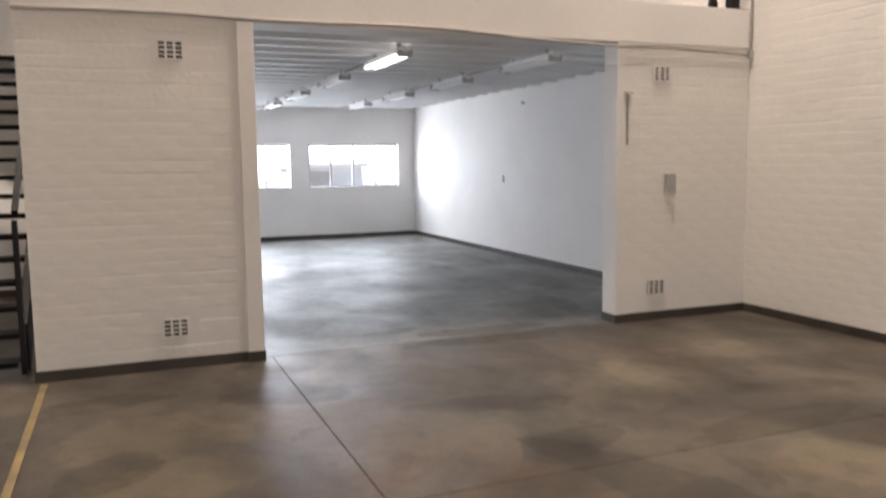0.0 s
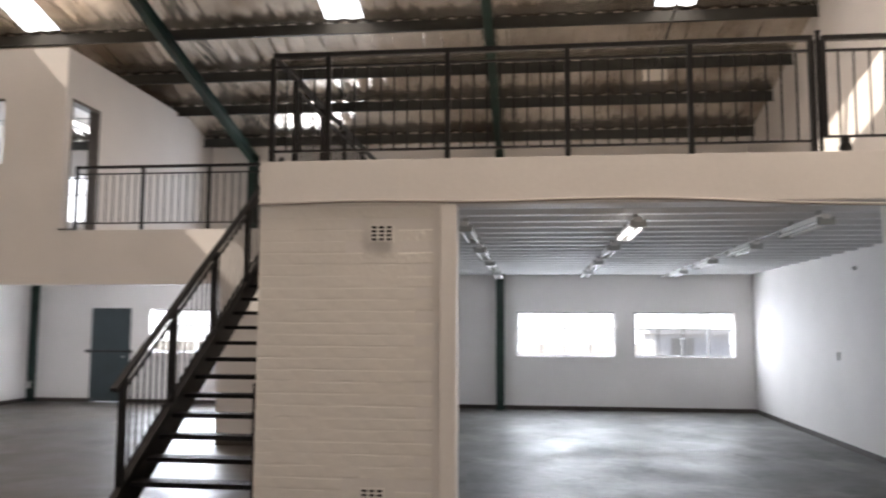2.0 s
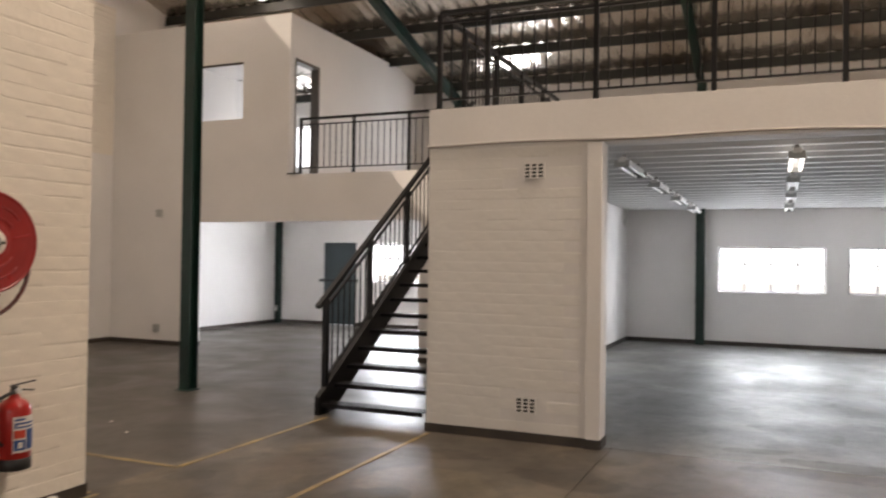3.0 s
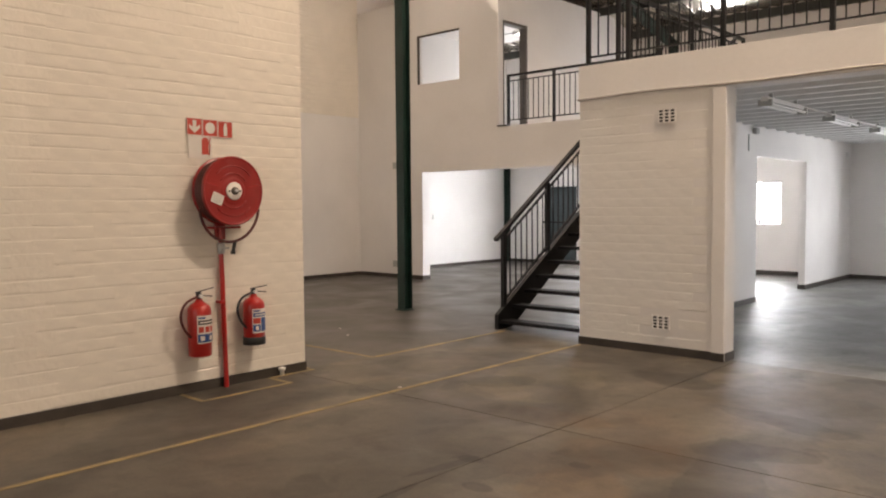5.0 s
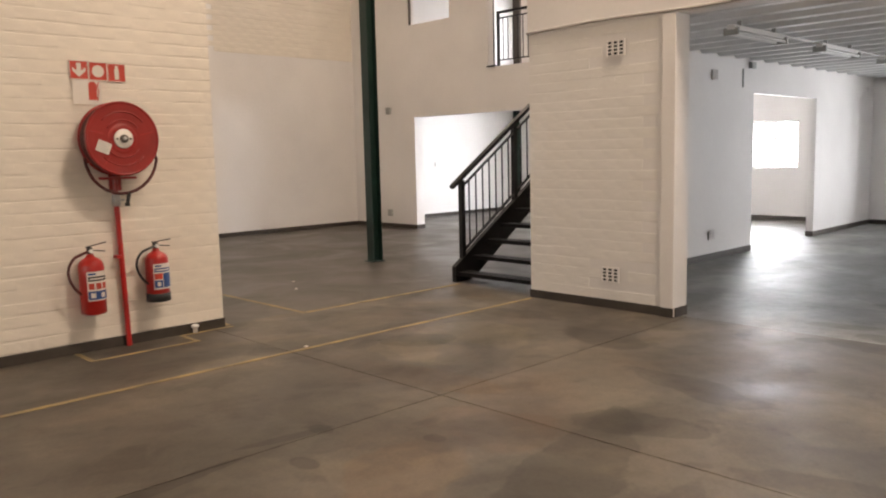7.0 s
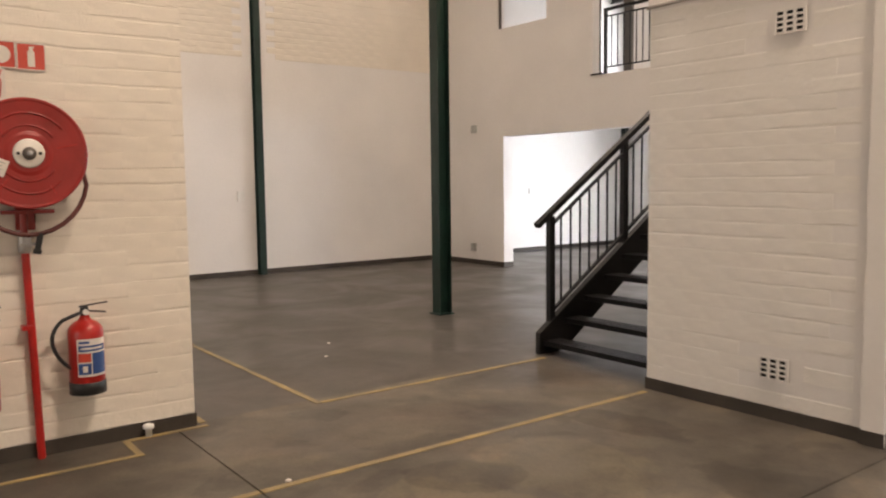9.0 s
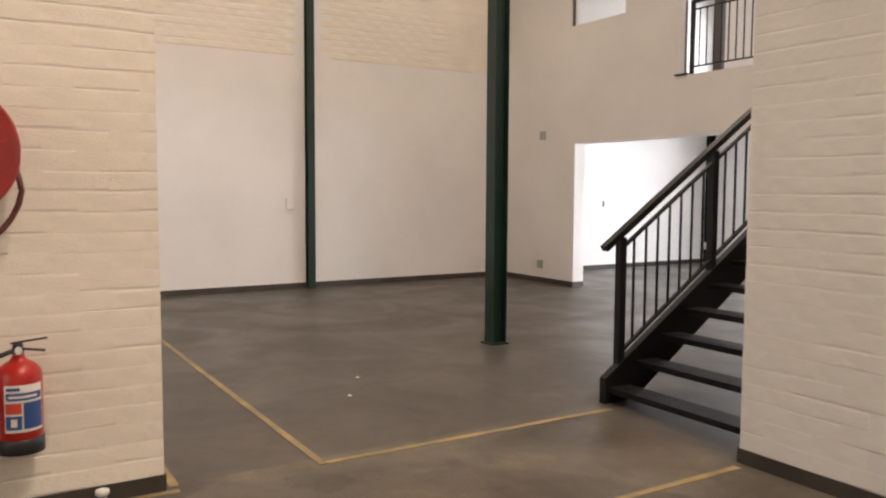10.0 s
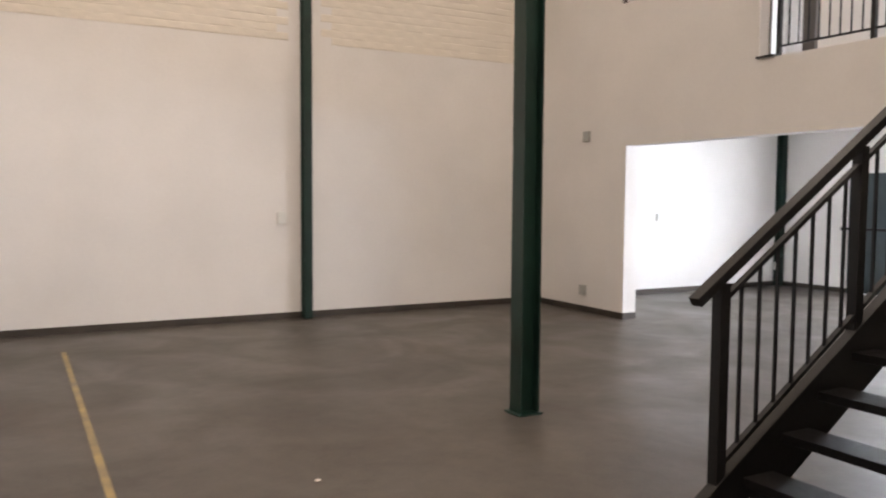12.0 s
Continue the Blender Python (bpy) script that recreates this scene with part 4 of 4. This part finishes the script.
def hose_reel():
    y, z = 2.758, 1.728
    t = thing("hose_reel", (PX, y, z), "red fire hose reel on the cream brick wall", "hose reel")
    disc = [(0.02, 0.0), (0.288, 0.0), (0.297, 0.005), (0.297, 0.024), (0.291, 0.031), (0.283, 0.031), (0.277, 0.027), (0.225, 0.024), (0.12, 0.024), (0.1, 0.03), (0.02, 0.03)]
    part("front_disc", lathe(bmesh.new(), disc, (PX + 0.205, y, z), "x", 72, False), M_RED, t)
    part("back_disc", lathe(bmesh.new(), [(0.02, 0), (0.29, 0), (0.295, 0.01), (0.29, 0.016), (0.02, 0.016)], (PX + 0.05, y, z), "x", 48), M_RED, t)
    prof = [(0.12, 0.068)]
    for k in range(6):
        c = 0.081 + k * 0.0215
        prof += [(0.268, c - 0.0085), (0.28, c - 0.004), (0.28, c + 0.004), (0.268, c + 0.0085)]
    prof.append((0.12, 0.204))
    part("wound_hose", lathe(bmesh.new(), prof, (PX, y, z), "x", 40), M_DARKRED, t, "dark red wound hose")
    hub = part("hub", lathe(bmesh.new(), [(0.0, 0), (0.075, 0), (0.078, 0.008), (0.07, 0.014), (0.0, 0.014)], (PX + 0.236, y, z), "x", 28), M_SIGNW, t, "white hub ring")
    part("hub_cap", lathe(bmesh.new(), [(0.0, 0), (0.034, 0), (0.034, 0.012), (0.026, 0.018), (0.0, 0.018)], (PX + 0.2505, y, z), "x", 20), M_FRAME, hub, "grey-brown hub cap")
    part("axle_nut", lathe(bmesh.new(), [(0.0, 0), (0.015, 0), (0.015, 0.012), (0.0, 0.012)], (PX + 0.2685, y, z), "x", 6), M_STEEL, hub, "steel axle nut")
    for a in (0, 180):
        q = (PX + 0.2505, y + 0.053 * math.cos(radians(a)), z + 0.053 * math.sin(radians(a)))
        part("bolt", lathe(bmesh.new(), [(0.0, 0), (0.009, 0), (0.009, 0.006), (0.0, 0.006)], q, "x", 8), M_RUBBER, hub)
    lb = bmesh.new()
    box(lb, PX + 0.2362, PX + 0.2375, y - 0.215, y - 0.105, z - 0.11, z - 0.02)
    lb.transform(Matrix.Translation((0, y - 0.16, z - 0.065)) @ Matrix.Rotation(radians(-22), 4, "X") @ Matrix.Translation((0, 0.16 - y, 0.065 - z)))
    part("label", lb, M_SIGNW, t, "white instruction label")
    for k in range(4):
        tx = B(PX + 0.2376, PX + 0.2384, y - 0.205, y - 0.12 - 0.01 * (k % 2), z - 0.04 - 0.018 * k, z - 0.035 - 0.018 * k)
        tx.transform(Matrix.Translation((0, y - 0.16, z - 0.065)) @ Matrix.Rotation(radians(-22), 4, "X") @ Matrix.Translation((0, 0.16 - y, 0.065 - z)))
        part("label_text", tx, M_GREY, t)
    for ang, r0, r1 in ((12, 0.14, 0.25), (165, 0.16, 0.26), (232, 0.17, 0.26), (300, 0.2, 0.25)):
        d = Vector((0, math.cos(radians(ang)), math.sin(radians(ang))))
        c = Vector((PX + 0.2305, y, z))
        part("raised_rib", bar(bmesh.new(), c + d * r0, c + d * r1, 0.008, 0.008), M_RED2, t)
    for rad, a0, a1 in ((0.215, 38, 138), (0.15, 35, 145), (0.215, 222, 318), (0.15, 215, 325)):
        arc = [(PX + 0.2295, y + rad * math.cos(radians(a0 + (a1 - a0) * k / 16)), z + rad * math.sin(radians(a0 + (a1 - a0) * k / 16))) for k in range(17)]
        part("pressed_ring", tube(bmesh.new(), arc, 0.006, 6), M_RED, t)
    part("axle", rod(bmesh.new(), (PX + 0.0, y, z), (PX + 0.06, y, z), 0.035, 14), M_RED, t)
    part("wall_bracket", box(B(PX - 0.002, PX + 0.012, y - 0.05, y + 0.05, z - 0.42, z + 0.05), PX, PX + 0.13, y - 0.13, y + 0.13, z - 0.325, z - 0.305), M_RED, t)
    pts = [(PX + 0.14, y + 0.27, z - 0.02)]
    for k in range(15):
        a = radians(-8 - 14 * k * 0.86)
        pts.append((PX + 0.16, y - 0.0 + (0.3 - 0.001 * k) * math.cos(a), z - 0.13 + 0.31 * math.sin(a)))
    part("hanging_hose", tube(bmesh.new(), pts, 0.013, 8), M_DARKRED, t, "dark red hanging hose")
    part("nozzle", rod(rod(bmesh.new(), (PX + 0.16, y + 0.05, z - 0.43), (PX + 0.16, y + 0.03, z - 0.52), 0.016), (PX + 0.16, y + 0.03, z - 0.52), (PX + 0.16, y + 0.025, z - 0.545), 0.022), M_RUBBER, t, "black nozzle")


hose_reel()
rp = thing("riser_pipe", (PX + 0.036, 2.74, 0), "red painted water riser pipe below the hose reel", "pipe")
part("pipe", rod(bmesh.new(), (PX + 0.036, 2.77, 0.0), (PX + 0.036, 2.745, 1.18), 0.022, 14), M_RED2, rp)
part("upper_pipe", rod(bmesh.new(), (PX + 0.036, 2.745, 1.28), (PX + 0.036, 2.745, 1.42), 0.02, 12), M_RED, rp)
part("valve", lathe(bmesh.new(), [(0.024, 0), (0.034, 0.012), (0.034, 0.09), (0.024, 0.1)], (PX + 0.036, 2.745, 1.18), n=14), M_STEEL, rp, "grey metal valve")
part("valve_lever", B(PX + 0.07, PX + 0.1, 2.71, 2.79, 1.225, 1.24), M_STEEL, rp)
part("pipe_clip", B(PX, PX + 0.07, 2.705, 2.76, 0.75, 0.775), M_RED2, rp)


def extinguisher(y, z, r, h, black, label):
    x = PX + r + 0.012
    t = thing("fire_extinguisher", (x, y, z), label, "fire extinguisher", "fire extinguishers")
    prof = [(r * 0.86, 0), (r, 0.012), (r, h * 0.78)]
    prof += [(r * math.cos(a), h * 0.78 + h * 0.17 * math.sin(a)) for a in (0.3, 0.6, 0.9, 1.15)]
    prof += [(0.028, h * 0.97), (0.024, h)]
    part("cylinder", lathe(bmesh.new(), prof, (x, y, z), n=28), M_RED2, t)
    if black:
        part("foot_ring", lathe(bmesh.new(), [(r * 0.9, -0.004), (r + 0.004, 0.0), (r + 0.004, h * 0.15), (r - 0.002, h * 0.16)], (x, y, z), n=28), M_RUBBER, t, "black plastic foot")
    part("valve", lathe(bmesh.new(), [(0.02, 0), (0.026, 0.01), (0.022, 0.045), (0.012, 0.055)], (x, y, z + h), n=12), M_RUBBER, t, "black valve head")
    part("lower_lever", bar(bmesh.new(), (x + 0.0, y - 0.02, z + h + 0.03), (x + 0.03, y + 0.11, z + h + 0.012), 0.02, 0.008), M_RUBBER, t)
    part("upper_lever", bar(bmesh.new(), (x + 0.0, y - 0.03, z + h + 0.052), (x + 0.03, y + 0.12, z + h + (0.085 if not black else 0.07)), 0.02, 0.007), M_RUBBER, t)
    part("gauge", rod(bmesh.new(), (x + 0.02, y, z + h + 0.02), (x + 0.045, y, z + h + 0.02), 0.016, 12), M_WHITE, t)
    pts = []
    for k in range(17):
        a = k / 16
        yy = y - 0.02 - (r + 0.045) * math.sin(math.pi * min(1, a * 1.05)) ** 0.6 * (1 if a < 0.95 else 0.8)
        pts.append((x + 0.02, yy - (0.02 if a > 0.1 else 0), z + h + 0.02 + 0.025 * math.sin(math.pi * a) - a * h * 0.8))
    part("hose", tube(bmesh.new(), pts, 0.011, 8), M_RUBBER if black else M_DARKRED, t, "curved discharge hose")
    # paper label bent round the cylinder
    def wrap(a0, a1, z0, z1, dr, m, nm, parent):
        bm = bmesh.new()
        n = 10
        lo = []
        for rr in (r + dr, r + dr + 0.0012):
            lo.append([[bm.verts.new((x + rr * math.cos(a0 + (a1 - a0) * k / n), y + rr * math.sin(a0 + (a1 - a0) * k / n), zz)) for k in range(n + 1)] for zz in (z0, z1)])
        for k in range(n):
            bm.faces.new((lo[1][0][k], lo[1][0][k + 1], lo[1][1][k + 1], lo[1][1][k]))
            bm.faces.new((lo[0][0][k], lo[0][1][k], lo[0][1][k + 1], lo[0][0][k + 1]))
        return part(nm, bm, m, parent)
    a0, a1 = radians(-42), radians(60)
    lb = wrap(a0, a1, z + h * 0.24, z + h * 0.72, 0.001, M_SIGNW, "label", t)
    tagged(lb, "white printed label")
    wrap(a0 + 0.12, a0 + 0.7, z + h * 0.665, z + h * 0.695, 0.003, M_BLUE, "text_bar", t)
    wrap(a0 + 0.1, a1 - 0.1, z + h * 0.565, z + h * 0.64, 0.003, M_BLUE if black else M_DARK, "text_bar", t)
    wrap(a0 + 0.22, a1 - 0.35, z + h * 0.59, z + h * 0.615, 0.005, M_SIGNW, "text_bar", t)
    if black:
        wrap(a0 + 0.06, a0 + 0.75, z + h * 0.43, z + h * 0.54, 0.003, M_SIGN, "red_panel", t)
        wrap(a0 + 0.82, a1 - 0.06, z + h * 0.27, z + h * 0.54, 0.003, M_BLUE, "blue_panel", t)
        wrap(a0 + 0.06, a0 + 0.75, z + h * 0.27, z + h * 0.41, 0.003, M_BLUE, "blue_panel", t)
        wrap(a0 + 0.3, a0 + 0.55, z + h * 0.30, z + h * 0.38, 0.005, M_SIGNW, "text_bar", t)
    else:
        for k in range(3):
            b0 = a0 + 0.12 + k * 0.55
            wrap(b0, b0 + 0.42, z + h * 0.43, z + h * 0.53, 0.003, M_SIGN, "red_panel", t)
        wrap(a0 + 0.05, a1 - 0.05, z + h * 0.26, z + h * 0.40, 0.003, M_BLUE, "blue_panel", t)
        for k in range(2):
            b0 = a0 + 0.25 + k * 0.8
            wrap(b0, b0 + 0.35, z + h * 0.29, z + h * 0.37, 0.005, M_SIGNW, "text_bar", t)
    part("wall_hook", B(PX, x - r * 0.6, y - 0.015, y + 0.015, z + h * 0.86, z + h * 0.9), M_STEEL, t)


extinguisher(2.475, 0.33, 0.098, 0.49, False, "red fire extinguisher with a printed label hung on the wall")
extinguisher(3.02, 0.36, 0.096, 0.45, True, "red fire extinguisher with a black foot hung on the wall")


# signs over the reel
def ring_poly(bm, cy, cz, pts, x, th=0.0012):
    lo = [bm.verts.new((x, cy + a, cz + b)) for a, b in pts]
    hi = [bm.verts.new((x + th, cy + a, cz + b)) for a, b in pts]
    bm.faces.new(lo[::-1]), bm.faces.new(hi)
    for k in range(len(pts)):
        j = (k + 1) % len(pts)
        bm.faces.new((lo[k], lo[j], hi[j], hi[k]))
    return bm


for k, nm in enumerate(("arrow", "hose reel", "extinguisher")):
    yc, zc = 2.535 + 0.15 * k, 2.278 - 0.004 * k
    s = thing("fire_sign", (PX + 0.004, yc, zc), "red square fire sign with a pale %s symbol" % nm, "sign", "fire signs")
    part("panel", B(PX + 0.002, PX + 0.007, yc - 0.073, yc + 0.073, zc - 0.073, zc + 0.073), M_SIGN, s)
    bm = bmesh.new()
    xx = PX + 0.008
    if k == 0:
        ring_poly(bm, yc, zc, [(0, -0.055), (0.05, -0.01), (0.05, 0.02), (0.018, -0.005), (0.018, 0.055), (-0.018, 0.055), (-0.018, -0.005), (-0.05, 0.02), (-0.05, -0.01)], xx)
    elif k == 1:
        ring_poly(bm, yc, zc, [(0.048 * math.cos(a * math.pi / 10), 0.048 * math.sin(a * math.pi / 10)) for a in range(20)], xx)
    else:
        ring_poly(bm, yc, zc, [(-0.018, -0.055), (0.018, -0.055), (0.018, 0.025), (0.008, 0.04), (0.02, 0.055), (-0.012, 0.055), (-0.008, 0.04), (-0.018, 0.025)], xx)
    part("symbol", bm, M_SIGNW, s)
    bm = bmesh.new()
    for a, b, c, d in ((-0.073, 0.073, 0.068, 0.073), (-0.073, 0.073, -0.073, -0.068), (-0.073, -0.068, -0.068, 0.068), (0.068, 0.073, -0.068, 0.068)):
        box(bm, PX + 0.007, PX + 0.0078, yc + a, yc + b, zc + c, zc + d)
    part("border", bm, M_SIGNW, s)
s = thing("extinguisher_sign", (PX + 0.004, 2.6, 2.11), "faded white sign with a red extinguisher symbol", "sign", "fire signs")
part("panel", B(PX + 0.002, PX + 0.006, 2.475, 2.70, 2.01, 2.2), M_SIGNW, s)
bm = ring_poly(bmesh.new(), 2.635, 2.115, [(-0.035, -0.07), (0.03, -0.07), (0.03, 0.055), (0.01, 0.075), (-0.015, 0.075), (-0.035, 0.055)], PX + 0.007)
part("symbol", bm, M_SIGN, s)
part("symbol_hose", tube(bmesh.new(), [(PX + 0.008, 2.67, 2.04), (PX + 0.008, 2.68, 2.12), (PX + 0.008, 2.67, 2.15), (PX + 0.008, 2.685, 2.19)], 0.004, 5), M_SIGN, s)

# paint specks and bits on the floor
for k, (x, y) in enumerate(((-0.4, 3.72), (-3.4, 5.6), (-2.9, 5.3))):
    bm = lathe(bmesh.new(), [(0.012, 0), (0.02, 0.003), (0.012, 0.009)], (x, y, 0.004 if k == 0 else 0), n=7)
    solid("debris", bm, M_SIGNW, "small pale chip of plaster on the floor", kind="", category="debris", at=(x, y, 0), group="floor chips")


# ---- painted brickwork ----
COURSE, LEN, PROUD = 0.098, 0.30, 0.004


def brick_mesh(k, paint):
    """A painted brick 1 m long and high, to be scaled; its face is proud by 1."""
    rnd = random.Random(k)
    c = []
    for sx, sy in ((-1, -1), (1, -1), (1, 1), (-1, 1)):
        c.append((sx * 0.5, 0.0, sy * 0.5))
    filled = (rnd.random() < 0.4, rnd.random() < 0.4)
    for sx, sy in ((-1, -1), (1, -1), (1, 1), (-1, 1)):
        c.append((sx * (0.5035 + rnd.uniform(-0.004, 0.003)), -1.0 + rnd.uniform(-0.08, 0.06), sy * (rnd.uniform(0.495, 0.51) if filled[sy > 0] else 0.43 + rnd.uniform(-0.12, 0.07))))
    f = [(4, 5, 6, 7), (0, 1, 5, 4), (1, 2, 6, 5), (2, 3, 7, 6), (3, 0, 4, 7)]
    me = bpy.data.meshes.new("brick")
    me.from_pydata(c, [], f)
    me.materials.append(paint)
    return me


BRICKS = {m: [brick_mesh(k, m) for k in range(24)] for m in (M_BRICK, M_CREAM)}


def brickwork(parent, at, along, out, u0, u1, z0, z1, skip, near, proud=PROUD, paint=M_BRICK):
    """Bricks on a wall face through at, from u0 to u1 along, facing out; those in near are parts, the rest one mesh."""
    along, out = Vector(along), Vector(out)
    turn = Matrix((along, -out, Vector((0, 0, 1)))).transposed().to_4x4()
    rnd = random.Random(len(parent.name))
    verts, faces, left = [], [], 300
    row, z = 0, z0
    while z < z1 - 0.01:
        h = min(COURSE, z1 - z)
        u = u0 - (LEN / 2 if row % 2 else 0)
        while u < u1 - 0.001:
            a, b = max(u, u0), min(u + LEN, u1)
            u += LEN
            if b - a < 0.03 or any(a < s[1] and b > s[0] and z < s[3] and z + h > s[2] for s in skip):
                continue
            m = Matrix.Translation(Vector(at) + along * (a + b) / 2 + Vector((0, 0, z + h / 2))) @ turn @ Matrix.Rotation(rnd.uniform(-0.011, 0.011), 4, "Y") @ Matrix.Diagonal((b - a, proud * rnd.uniform(0.93, 1.0), h, 1))
            me = rnd.choice(BRICKS[paint])
            if left and near[0] < (a + b) / 2 < near[1] and near[2] < z < near[3]:
                left -= 1
                ob = new("brick", me)
                ob.parent = parent
                ob.matrix_local = m
            else:
                k = len(verts)
                verts += [tuple(m @ v.co) for v in me.vertices]
                faces += [tuple(k + i for i in p.vertices) for p in me.polygons]
        z += COURSE
        row += 1
    if verts:
        me = bpy.data.meshes.new("brickwork")
        me.from_pydata(verts, [], faces)
        me.materials.append(paint)
        ob = new("brickwork", me)
        ob.parent = parent
        tagged(ob, "painted brick courses", kind="stuff")


brickwork(wall_reel, (XW - 0.006, 0, 0), (0, 1, 0), (1, 0, 0), -3.0, 3.675, SK, 5.0, [], (1.2, 3.7, SK, 3.0), paint=M_CREAM)
skips = [(x - 0.1, x + 0.1, z - 0.07, z + 0.07) for x, z in VENTS] + [(1.15, 4.80, 0, 2.74)]
brickwork(box_front, (0, YF + 0.006, 0), (1, 0, 0), (0, -1, 0), XB + 0.006, XR, SK, 2.74, skips, (XB, 6.4, SK, 2.0), 0.0024)
brickwork(wall_east, (XR, 0, 0), (0, -1, 0), (-1, 0, 0), -YF + 0.01, 3.0, SK, 5.5, [], (-6.6, -4.0, SK, 1.6), 0.003)
brickwork(wall_west, (XL, 0, 0), (0, 1, 0), (1, 0, 0), 1.0, YM, 3.62, 6.5, [(7.43, 7.61, 0, 9)], (4.0, 10.0, 3.6, 4.5), 0.007, M_CREAM)
